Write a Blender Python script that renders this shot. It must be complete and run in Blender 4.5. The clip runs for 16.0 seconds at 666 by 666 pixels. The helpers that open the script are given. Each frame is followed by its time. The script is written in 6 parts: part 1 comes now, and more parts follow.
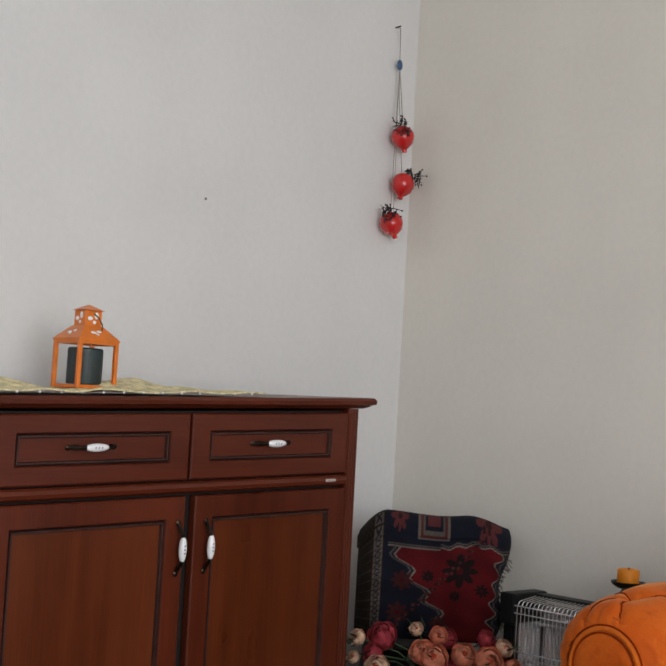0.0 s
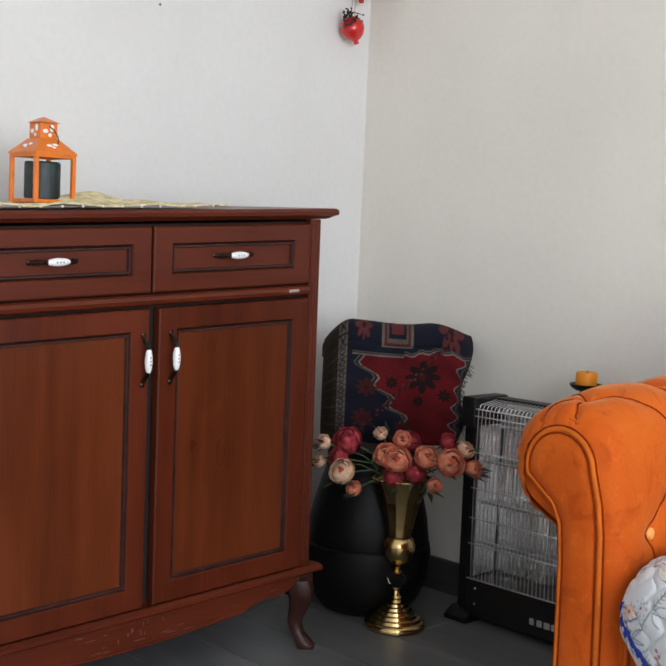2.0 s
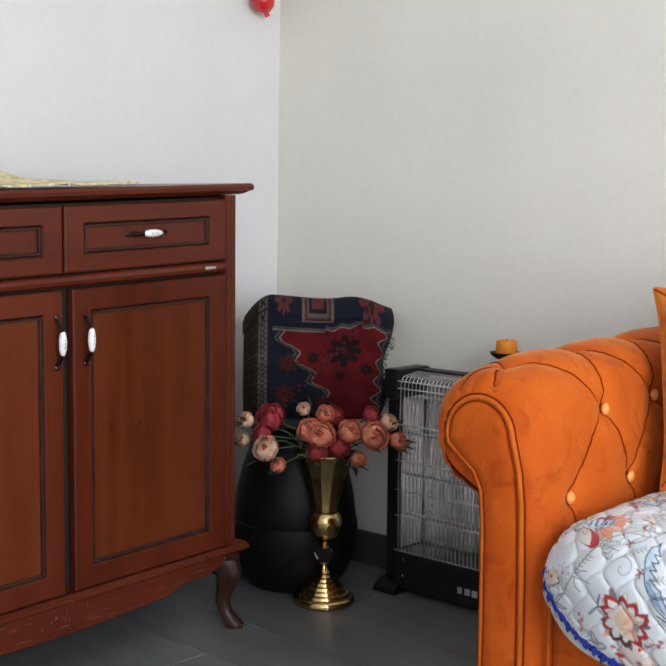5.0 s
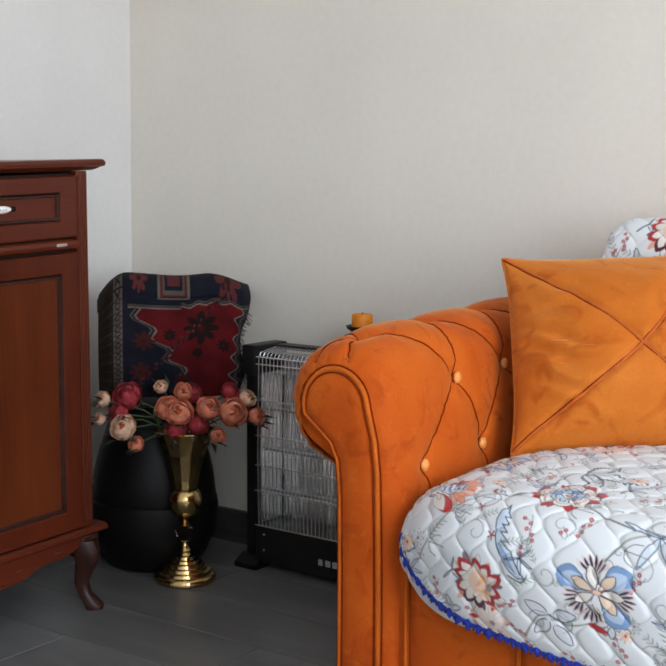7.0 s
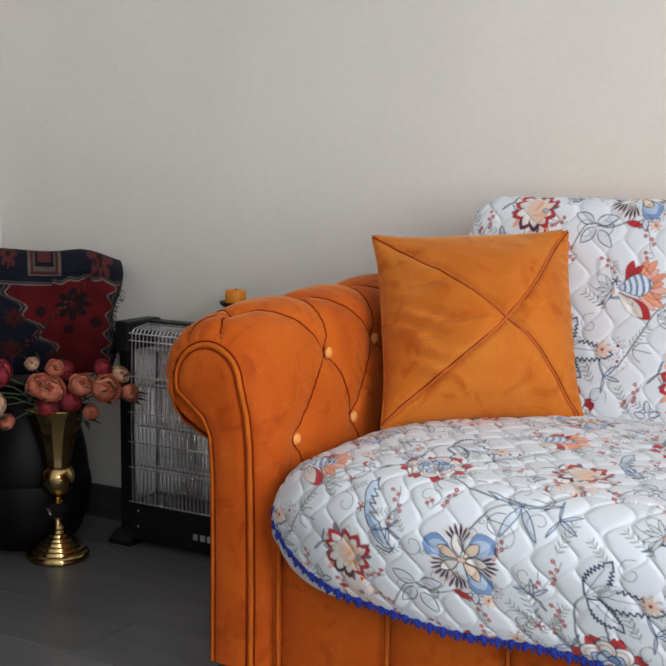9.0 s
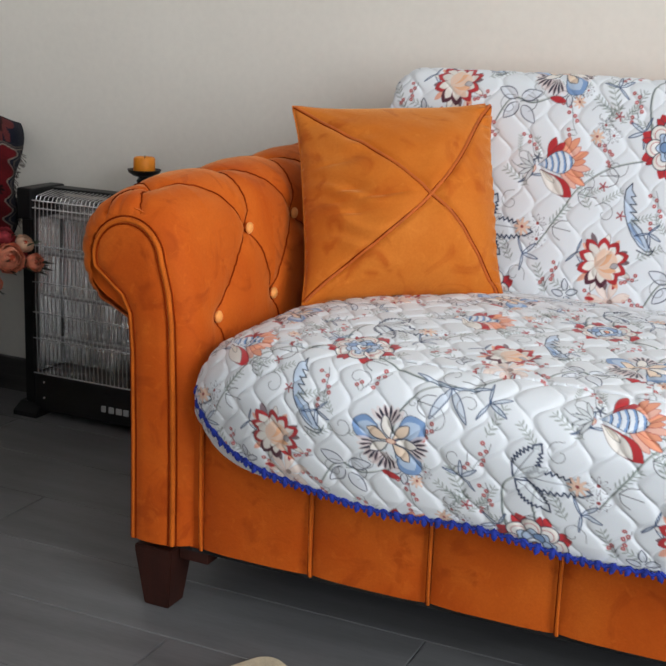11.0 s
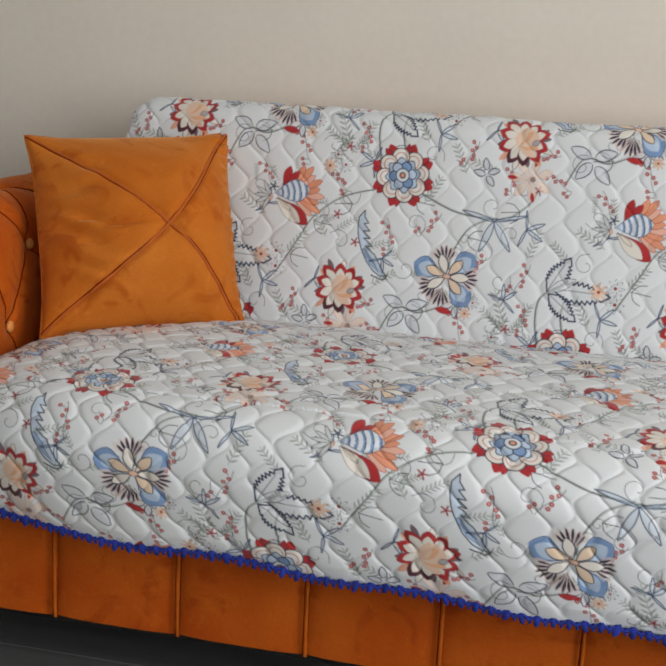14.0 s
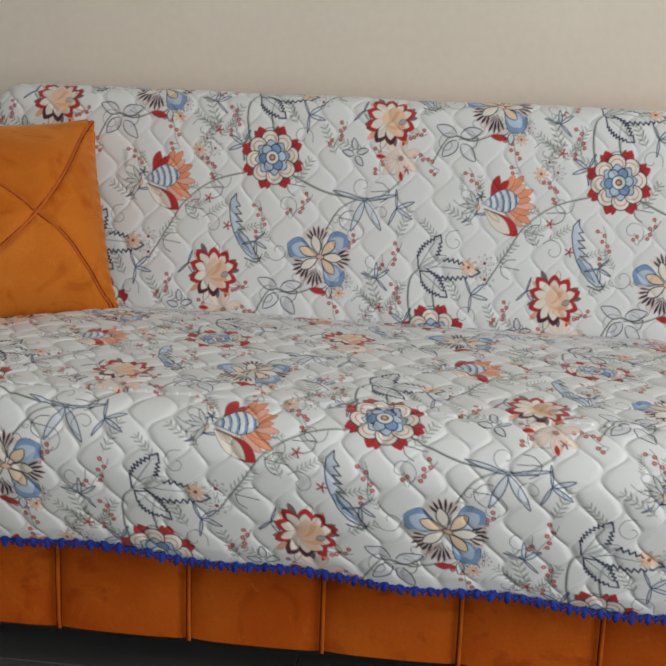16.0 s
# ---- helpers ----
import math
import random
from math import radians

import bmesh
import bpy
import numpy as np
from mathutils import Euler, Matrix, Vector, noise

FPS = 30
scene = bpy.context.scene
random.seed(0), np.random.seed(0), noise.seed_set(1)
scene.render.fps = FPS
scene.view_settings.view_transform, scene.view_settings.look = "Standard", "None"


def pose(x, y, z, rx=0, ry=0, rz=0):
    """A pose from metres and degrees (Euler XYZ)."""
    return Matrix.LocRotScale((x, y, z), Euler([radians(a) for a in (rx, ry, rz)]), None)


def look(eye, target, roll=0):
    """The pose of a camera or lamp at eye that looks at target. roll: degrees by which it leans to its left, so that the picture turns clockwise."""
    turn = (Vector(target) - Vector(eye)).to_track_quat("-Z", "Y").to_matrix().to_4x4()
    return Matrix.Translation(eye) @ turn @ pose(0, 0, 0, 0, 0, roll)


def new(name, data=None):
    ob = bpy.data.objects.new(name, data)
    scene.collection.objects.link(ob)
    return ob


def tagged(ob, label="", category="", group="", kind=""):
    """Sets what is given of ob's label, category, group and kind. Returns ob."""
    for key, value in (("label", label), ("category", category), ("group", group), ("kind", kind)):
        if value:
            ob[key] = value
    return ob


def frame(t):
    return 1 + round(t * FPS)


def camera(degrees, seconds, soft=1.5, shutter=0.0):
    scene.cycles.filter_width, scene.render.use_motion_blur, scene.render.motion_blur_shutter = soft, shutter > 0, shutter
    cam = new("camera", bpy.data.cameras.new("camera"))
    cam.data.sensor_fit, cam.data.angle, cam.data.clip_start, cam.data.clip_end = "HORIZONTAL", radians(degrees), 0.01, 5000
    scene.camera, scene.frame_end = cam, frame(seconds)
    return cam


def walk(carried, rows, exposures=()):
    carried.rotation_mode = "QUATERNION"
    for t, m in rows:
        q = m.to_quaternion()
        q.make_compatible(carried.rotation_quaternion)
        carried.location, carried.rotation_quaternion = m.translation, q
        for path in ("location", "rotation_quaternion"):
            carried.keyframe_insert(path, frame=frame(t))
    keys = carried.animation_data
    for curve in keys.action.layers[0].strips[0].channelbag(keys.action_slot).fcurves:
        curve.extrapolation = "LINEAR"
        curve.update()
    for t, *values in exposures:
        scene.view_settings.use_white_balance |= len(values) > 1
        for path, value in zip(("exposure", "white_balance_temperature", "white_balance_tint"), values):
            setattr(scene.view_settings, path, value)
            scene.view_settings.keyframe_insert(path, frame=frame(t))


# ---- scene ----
cam = camera(30.59, 16.0, soft=2.0)
PATH = [
    (0.0, pose(2.4485, -2.5240, 0.9540, 94.150, 0, 47.371) @ pose(0, 0, 0, 0, 0, 3.406)),
    (0.5, pose(2.4698, -2.5383, 0.9558, 92.614, 0, 46.518) @ pose(0, 0, 0, 0, 0, 2.795)),
    (1.0, pose(2.4653, -2.5230, 0.9571, 90.060, 0, 46.325) @ pose(0, 0, 0, 0, 0, 3.184)),
    (1.5, pose(2.4656, -2.5310, 0.9559, 88.458, 0, 46.192) @ pose(0, 0, 0, 0, 0, 2.959)),
    (2.0, pose(2.4559, -2.5171, 0.9524, 85.391, 0, 45.373) @ pose(0, 0, 0, 0, 0, 2.496)),
    (2.5, pose(2.4490, -2.5044, 0.9515, 83.981, 0, 45.045) @ pose(0, 0, 0, 0, 0, 2.496)),
    (3.0, pose(2.4430, -2.4971, 0.9443, 83.230, 0, 45.052) @ pose(0, 0, 0, 0, 0, 2.495)),
    (3.5, pose(2.4446, -2.5023, 0.9446, 83.516, 0, 44.511) @ pose(0, 0, 0, 0, 0, 2.374)),
    (3.7, pose(2.4470, -2.4990, 0.9469, 83.385, 0, 44.220) @ pose(0, 0, 0, 0, 0, 2.059)),
    (5.8, pose(2.4582, -2.4861, 0.9450, 84.750, 0, 39.442) @ pose(0, 0, 0, 0, 0, 0.444)),
    (6.0, pose(2.4603, -2.4856, 0.9467, 84.040, 0, 38.389) @ pose(0, 0, 0, 0, 0, 0.371)),
    (6.5, pose(2.4709, -2.4884, 0.9397, 83.877, 0, 37.418) @ pose(0, 0, 0, 0, 0, 0.287)),
    (7.0, pose(2.4664, -2.4861, 0.9350, 83.591, 0, 35.357) @ pose(0, 0, 0, 0, 0, 0.539)),
    (7.5, pose(2.4694, -2.4888, 0.9386, 83.533, 0, 34.429) @ pose(0, 0, 0, 0, 0, 0.809)),
    (8.0, pose(2.4722, -2.4873, 0.9375, 83.646, 0, 32.426) @ pose(0, 0, 0, 0, 0, 1.140)),
    (8.5, pose(2.4778, -2.4958, 0.9393, 83.253, 0, 31.613) @ pose(0, 0, 0, 0, 0, 1.067)),
    (9.0, pose(2.4866, -2.5005, 0.9399, 82.489, 0, 29.532) @ pose(0, 0, 0, 0, 0, 1.016)),
    (11.3, pose(2.4102, -2.4954, 0.9644, 75.789, 0, 22.590) @ pose(0, 0, 0, 0, 0, 2.753)),
    (11.5, pose(2.4147, -2.4976, 0.9658, 76.082, 0, 21.480) @ pose(0, 0, 0, 0, 0, 2.898)),
    (12.0, pose(2.4235, -2.5051, 0.9706, 77.199, 0, 18.787) @ pose(0, 0, 0, 0, 0, 2.944)),
    (12.5, pose(2.4290, -2.5048, 0.9707, 77.347, 0, 17.469) @ pose(0, 0, 0, 0, 0, 2.853)),
    (13.0, pose(2.4313, -2.4981, 0.9723, 76.954, 0, 15.268) @ pose(0, 0, 0, 0, 0, 3.206)),
    (13.5, pose(2.4326, -2.4977, 0.9707, 77.831, 0, 13.568) @ pose(0, 0, 0, 0, 0, 3.404)),
    (14.0, pose(2.4352, -2.4966, 0.9700, 77.796, 0, 12.108) @ pose(0, 0, 0, 0, 0, 3.298)),
    (14.5, pose(2.4403, -2.4977, 0.9716, 77.588, 0, 11.142) @ pose(0, 0, 0, 0, 0, 2.896)),
    (15.0, pose(2.4500, -2.4966, 0.9690, 77.826, 0, 9.964) @ pose(0, 0, 0, 0, 0, 2.410)),
    (15.5, pose(2.4525, -2.5076, 0.9753, 77.985, 0, 8.632) @ pose(0, 0, 0, 0, 0, 2.443)),
    (16.0, pose(2.4641, -2.5023, 0.9687, 77.312, 0, 6.822) @ pose(0, 0, 0, 0, 0, 2.277)),
]
walk(cam, PATH, [
    (0.0, -0.05, 6300, 10), (0.5, 0.0, 6300, 10), (1.5, 0.35, 6150, 9), (2.5, 0.6, 6050, 8), (3.7, 0.72, 6000, 7), (5.8, 0.47, 6000, 8), (7.0, 0.4, 6050, 8),
    (9.0, 0.14, 6150, 9), (11.3, 0.2, 6250, 8), (12.5, -0.08, 6450, 8), (14.5, -0.38, 6750, 7), (16.0, -0.5, 6850, 6)])

# ---- daylight: sky outside, two windows on the far side of the room ----
world = bpy.data.worlds.new("sky")
scene.world = world
world.use_nodes = True
wn = world.node_tree
sky = wn.nodes.new("ShaderNodeTexSky")
sky.sky_type, sky.sun_disc = "NISHITA", False
sky.sun_elevation, sky.sun_rotation = radians(40), radians(200)
wn.links.new(sky.outputs[0], wn.nodes["Background"].inputs[0])
wn.nodes["Background"].inputs[1].default_value = 0.12


def window_light(name, at, target, sx, sy, power, colour):
    data = bpy.data.lights.new(name, "AREA")
    data.shape, data.size, data.size_y, data.energy, data.color = "RECTANGLE", sx, sy, power, colour
    ob = new(name, data)
    ob.matrix_world = look(at, target)
    return ob


window_light("window_daylight", (4.52, -2.5, 1.4), (0, -2.3, 1.2), 2.0, 1.7, 92, (1.0, 0.99, 0.985))
window_light("window_daylight", (3.8, -4.12, 1.55), (3.8, 0, 1.35), 1.4, 1.4, 7, (1.0, 0.99, 0.98))


# ---- materials ----
def mat(name, col, rough=0.5, metal=0.0, var=0.12, scale=8.0, fine=90.0, bump=0.1, stretch=(1, 1, 1), sheen=0.0, coat=0.0, dark=None, per_piece=0.0, spec=0.5, clear=0.0, ior=1.45, depth=0.002, grain=0.5):
    m = bpy.data.materials.new(name)
    m.use_nodes = True
    t = m.node_tree
    N, L, b = t.nodes, t.links, t.nodes["Principled BSDF"]
    tc, mp = N.new("ShaderNodeTexCoord"), N.new("ShaderNodeMapping")
    mp.inputs["Scale"].default_value = stretch
    L.new(tc.outputs["Object"], mp.inputs[0])
    n1, n2 = N.new("ShaderNodeTexNoise"), N.new("ShaderNodeTexNoise")
    n1.inputs["Scale"].default_value, n1.inputs["Detail"].default_value = scale, 4
    n2.inputs["Scale"].default_value, n2.inputs["Detail"].default_value = fine, 3
    L.new(mp.outputs[0], n1.inputs["Vector"]), L.new(mp.outputs[0], n2.inputs["Vector"])
    add = N.new("ShaderNodeMath")
    add.operation = "MULTIPLY_ADD"
    add.inputs[1].default_value = grain
    L.new(n2.outputs[0], add.inputs[0]), L.new(n1.outputs[0], add.inputs[2])
    src = add
    if per_piece:
        info, ad2 = N.new("ShaderNodeObjectInfo"), N.new("ShaderNodeMath")
        ad2.operation = "MULTIPLY_ADD"
        ad2.inputs[1].default_value = per_piece
        L.new(info.outputs["Random"], ad2.inputs[0]), L.new(add.outputs[0], ad2.inputs[2])
        src = ad2
    ramp = N.new("ShaderNodeValToRGB")
    lo = dark or tuple(c * (1 - 2 * var) for c in col)
    hi = tuple(min(1, c * (1 + var)) for c in col)
    e = ramp.color_ramp.elements
    e[0].position, e[0].color = 0.2 + 0.5 * grain, (*lo, 1)
    e[1].position, e[1].color = 0.7 + 0.5 * grain + per_piece * 0.6, (*hi, 1)
    L.new(src.outputs[0], ramp.inputs[0]), L.new(ramp.outputs[0], b.inputs["Base Color"])
    rr = N.new("ShaderNodeMapRange")
    rr.inputs["To Min"].default_value, rr.inputs["To Max"].default_value = max(0, rough - 0.08), min(1, rough + 0.08)
    L.new(n1.outputs[0], rr.inputs[0]), L.new(rr.outputs[0], b.inputs["Roughness"])
    b.inputs["Metallic"].default_value = metal
    b.inputs["Specular IOR Level"].default_value = spec
    b.inputs["IOR"].default_value = ior
    b.inputs["Sheen Weight"].default_value, b.inputs["Sheen Roughness"].default_value = sheen, 0.4
    if sheen:
        b.inputs["Sheen Tint"].default_value = (*[min(1, c * 1.2 + 0.1) for c in col], 1)
    b.inputs["Coat Weight"].default_value, b.inputs["Coat Roughness"].default_value = coat, 0.25
    b.inputs["Transmission Weight"].default_value = clear
    if bump:
        bp = N.new("ShaderNodeBump")
        bp.inputs["Strength"].default_value, bp.inputs["Distance"].default_value = bump, depth
        L.new(n2.outputs[0], bp.inputs["Height"]), L.new(bp.outputs[0], b.inputs["Normal"])
    return m


def print_mat(name, attribute, rough=0.85, sheen=0.2, weave=900.0, bump=0.25):
    m = bpy.data.materials.new(name)
    m.use_nodes = True
    t = m.node_tree
    N, L, b = t.nodes, t.links, t.nodes["Principled BSDF"]
    a, tc, n = N.new("ShaderNodeAttribute"), N.new("ShaderNodeTexCoord"), N.new("ShaderNodeTexNoise")
    a.attribute_name = attribute
    n.inputs["Scale"].default_value = weave
    L.new(tc.outputs["Object"], n.inputs["Vector"])
    mx = N.new("ShaderNodeMix")
    mx.data_type, mx.blend_type = "RGBA", "MULTIPLY"
    mx.inputs[0].default_value = 0.12
    L.new(a.outputs["Color"], mx.inputs[6]), L.new(n.outputs["Color"], mx.inputs[7])
    L.new(mx.outputs[2], b.inputs["Base Color"])
    bp = N.new("ShaderNodeBump")
    bp.inputs["Strength"].default_value, bp.inputs["Distance"].default_value = bump, 0.001
    L.new(n.outputs[0], bp.inputs["Height"]), L.new(bp.outputs[0], b.inputs["Normal"])
    b.inputs["Roughness"].default_value, b.inputs["Sheen Weight"].default_value = rough, sheen
    b.inputs["Specular IOR Level"].default_value = 0.2
    return m


def velvet_mat(name, col, brushed, crushed, sheen=0.35, patch=5.0):
    """Velvet: brushed and crushed patches of nap with fairly crisp edges, over a fine pile."""
    m = bpy.data.materials.new(name)
    m.use_nodes = True
    t = m.node_tree
    N, L, b = t.nodes, t.links, t.nodes["Principled BSDF"]
    tc = N.new("ShaderNodeTexCoord")
    def cloud(scale, lo, hi, distort, detail=5.0, seed=0.0):
        mp, n, r = N.new("ShaderNodeMapping"), N.new("ShaderNodeTexNoise"), N.new("ShaderNodeMapRange")
        mp.inputs["Location"].default_value = (seed, seed * 0.7, seed * 1.3)
        n.inputs["Scale"].default_value, n.inputs["Detail"].default_value, n.inputs["Distortion"].default_value = scale, detail, distort
        r.inputs["From Min"].default_value, r.inputs["From Max"].default_value = lo, hi
        L.new(tc.outputs["Object"], mp.inputs[0]), L.new(mp.outputs[0], n.inputs["Vector"]), L.new(n.outputs[0], r.inputs[0])
        return r.outputs[0]
    def blend(fac, amount, a, colour):
        k, x = N.new("ShaderNodeMath"), N.new("ShaderNodeMix")
        k.operation = "MULTIPLY"
        k.inputs[1].default_value = amount
        L.new(fac, k.inputs[0])
        x.data_type = "RGBA"
        L.new(k.outputs[0], x.inputs[0])
        if isinstance(a, tuple):
            x.inputs[6].default_value = (*a, 1)
        else:
            L.new(a, x.inputs[6])
        x.inputs[7].default_value = (*colour, 1)
        return x.outputs[2]
    c = blend(cloud(patch, 0.38, 0.68, 0.8), 0.75, col, brushed)
    c = blend(cloud(patch * 2.2, 0.55, 0.66, 1.6, 6, 3.1), 0.55, c, crushed)
    c = blend(cloud(patch * 4.5, 0.6, 0.68, 2.2, 4, 7.7), 0.4, c, brushed)
    c = blend(cloud(260.0, 0.3, 0.8, 0.0, 2), 0.22, c, crushed)
    L.new(c, b.inputs["Base Color"])
    b.inputs["Roughness"].default_value, b.inputs["Specular IOR Level"].default_value = 0.75, 0.12
    b.inputs["Sheen Weight"].default_value, b.inputs["Sheen Roughness"].default_value = sheen, 0.35
    b.inputs["Sheen Tint"].default_value = (1.0, 0.62, 0.28, 1)
    soft, fine = cloud(28.0, 0.2, 0.8, 0.6, 3, 1.7), cloud(420.0, 0.2, 0.8, 0.0, 2)
    b1, b2 = N.new("ShaderNodeBump"), N.new("ShaderNodeBump")
    b1.inputs["Strength"].default_value, b1.inputs["Distance"].default_value = 0.25, 0.004
    b2.inputs["Strength"].default_value, b2.inputs["Distance"].default_value = 0.2, 0.001
    L.new(soft, b1.inputs["Height"]), L.new(fine, b2.inputs["Height"])
    L.new(b1.outputs[0], b2.inputs["Normal"]), L.new(b2.outputs[0], b.inputs["Normal"])
    return m


def wood_mat(name, col, axis, rough=0.3, stave=0.0):
    """Stained mahogany: long streaks, fine open pores and wide staves of slightly different tone."""
    m = bpy.data.materials.new(name)
    m.use_nodes = True
    t = m.node_tree
    N, L, b = t.nodes, t.links, t.nodes["Principled BSDF"]
    tc = N.new("ShaderNodeTexCoord")
    def noise_of(scale, stretch, detail=4.0):
        mp, n = N.new("ShaderNodeMapping"), N.new("ShaderNodeTexNoise")
        v = [1.0, 1.0, 1.0]
        v[axis] = stretch
        mp.inputs["Scale"].default_value = v
        n.inputs["Scale"].default_value, n.inputs["Detail"].default_value = scale, detail
        L.new(tc.outputs["Object"], mp.inputs[0]), L.new(mp.outputs[0], n.inputs["Vector"])
        return n.outputs[0]
    def maths(op, a, k, c=None):
        x = N.new("ShaderNodeMath")
        x.operation = op
        L.new(a, x.inputs[0])
        if isinstance(k, float):
            x.inputs[1].default_value = k
        else:
            L.new(k, x.inputs[1])
        if c is not None:
            L.new(c, x.inputs[2])
        return x.outputs[0]
    streak, pore, cloud = noise_of(22.0, 0.06), noise_of(240.0, 0.03, 2.0), noise_of(3.5, 0.5)
    v = maths("MULTIPLY_ADD", streak, 0.45, maths("MULTIPLY", cloud, 0.65))
    if stave:
        sep, sn = N.new("ShaderNodeSeparateXYZ"), N.new("ShaderNodeTexWhiteNoise")
        sn.noise_dimensions = "1D"
        L.new(tc.outputs["Object"], sep.inputs[0])
        L.new(maths("FLOOR", maths("MULTIPLY", sep.outputs[1], 1 / stave), 0.0), sn.inputs["W"])
        v = maths("MULTIPLY_ADD", sn.outputs["Value"], 0.13, maths("SUBTRACT", v, 0.07))
    v = maths("MULTIPLY_ADD", pore, 0.25, v)
    ramp = N.new("ShaderNodeValToRGB")
    e = ramp.color_ramp.elements
    e[0].position, e[0].color = 0.42, (*[c * 0.5 for c in col], 1)
    e[1].position, e[1].color = 0.95, (col[0] * 1.55, col[1] * 1.75, col[2] * 1.6, 1)
    L.new(v, ramp.inputs[0]), L.new(ramp.outputs[0], b.inputs["Base Color"])
    rr = N.new("ShaderNodeMapRange")
    rr.inputs["To Min"].default_value, rr.inputs["To Max"].default_value = rough - 0.1, rough + 0.14
    L.new(cloud, rr.inputs[0]), L.new(rr.outputs[0], b.inputs["Roughness"])
    b.inputs["Specular IOR Level"].default_value = 0.3
    bp = N.new("ShaderNodeBump")
    bp.inputs["Strength"].default_value, bp.inputs["Distance"].default_value = 0.08, 0.001
    L.new(pore, bp.inputs["Height"]), L.new(bp.outputs[0], b.inputs["Normal"])
    return m


M_WALL = mat("wall_paint", (0.70, 0.692, 0.68), 0.75, var=0.03, scale=2.5, fine=60, bump=0.12, depth=0.003)
# warmer than wall_paint: bounce from the orange sofa is put into the colour
M_WALLN = mat("warm_bounce_wall_paint", (0.755, 0.718, 0.65), 0.75, var=0.03, scale=2.5, fine=60, bump=0.12, depth=0.003)
M_CEIL = mat("ceiling_paint", (0.8, 0.79, 0.77), 0.85, var=0.02, bump=0.05)
M_PLANK = mat("grey_laminate", (0.13, 0.131, 0.134), 0.33, var=0.2, scale=5, fine=60, grain=0.35, bump=0.08, stretch=(0.6, 4, 1), per_piece=0.2, depth=0.001)
M_SKIRT = mat("dark_skirting", (0.06, 0.056, 0.052), 0.45, var=0.2, stretch=(0.5, 0.5, 8))
M_WOOD = wood_mat("mahogany", (0.106, 0.0205, 0.0062), 2, 0.3, 0.13)
M_WOODH = wood_mat("mahogany_rail", (0.088, 0.0145, 0.006), 1, 0.3)
M_WOODF = wood_mat("mahogany_stile", (0.088, 0.0145, 0.0055), 2, 0.3)
# darker brown than the wood on both sides of the groove
M_GROOVE = mat("dark_groove", (0.04, 0.013, 0.009), 0.5, var=0.3, scale=30)
# near-black colour for the shade seen through the door gaps
M_GAPSHADE = mat("gap_shade", (0.012, 0.006, 0.004), 0.8, var=0.2)
M_SCRATCH = mat("pale_scratch", (0.3, 0.16, 0.12), 0.6, var=0.3, scale=60)
M_SCUFF = mat("bare_scuff", (0.5, 0.42, 0.38), 0.6, var=0.3, scale=60)
M_BRONZE = mat("dark_bronze", (0.045, 0.032, 0.024), 0.32, metal=0.9, var=0.4, scale=60)
M_PORC = mat("white_porcelain", (0.85, 0.85, 0.84), 0.12, var=0.02, bump=0, coat=0.6)
M_PORCP = mat("porcelain_print", (0.35, 0.32, 0.42), 0.2, var=0.2, bump=0)
M_VELVET = velvet_mat("orange_velvet", (0.46, 0.075, 0.0045), (0.59, 0.13, 0.012), (0.29, 0.038, 0.002), 0.4)
M_VELVETP = mat("orange_velvet_piping", (0.5, 0.105, 0.008), 0.75, var=0.15, scale=20, fine=400, bump=0.1, sheen=0.4, spec=0.15)
M_VELVETC = velvet_mat("cushion_velvet", (0.51, 0.13, 0.011), (0.62, 0.2, 0.028), (0.37, 0.062, 0.004), 0.6, 4.5)
M_CUSHP = mat("cushion_piping", (0.46, 0.1, 0.008), 0.7, var=0.12, scale=30, bump=0.05, sheen=0.4)
# darkened velvet: the shade inside creases and seams, put in as colour
M_CREASE_SHADE = mat("velvet_crease_shade", (0.19, 0.022, 0.002), 0.9, var=0.15, bump=0, spec=0.03)
# lighter than the sofa velvet: the buttons' highlight is in the base colour
M_BUTTON = mat("velvet_button_highlight", (0.8, 0.33, 0.08), 0.6, var=0.1, sheen=0.8, scale=60)
M_LEG = mat("brown_leg", (0.03, 0.009, 0.006), 0.4, var=0.3, stretch=(6, 6, 1), spec=0.3)
M_COVER = print_mat("printed_quilt", "print")
M_KILIM = print_mat("woven_rug", "print", rough=0.95, sheen=0.0, weave=400, bump=0.6)
M_BLUE = mat("blue_crochet", (0.01, 0.026, 0.25), 0.85, var=0.25, scale=80, fine=500, bump=0.4)
M_CANVAS = mat("rug_backing", (0.03, 0.02, 0.02), 0.95, var=0.3, scale=30)
M_GOLD = mat("polished_gold", (0.58, 0.41, 0.17), 0.18, metal=1.0, var=0.12, scale=14, fine=160, bump=0.04)
M_GLASS = mat("clear_glass", (0.97, 0.98, 0.98), 0.08, var=0.01, bump=0, clear=1.0, spec=0.5, ior=1.12)
M_BLACK = mat("black_enamel", (0.007, 0.007, 0.0075), 0.45, var=0.3, scale=20, bump=0.06)
M_POT = mat("black_ceramic", (0.005, 0.0045, 0.0045), 0.5, var=0.3, scale=10, bump=0.12, spec=0.25)
M_CHROME = mat("reflector_steel", (0.93, 0.93, 0.92), 0.2, metal=0.85, var=0.08, scale=14, fine=40, bump=0.5, stretch=(2.5, 1, 0.12), depth=0.01)
M_WIRE = mat("chrome_wire", (0.8, 0.8, 0.8), 0.3, metal=0.8, var=0.05, bump=0)
M_QUARTZ = mat("quartz_tube", (0.42, 0.41, 0.4), 0.3, var=0.2, scale=40)
M_GREYMARK = mat("grey_lettering", (0.4, 0.4, 0.4), 0.5, var=0.05, bump=0)
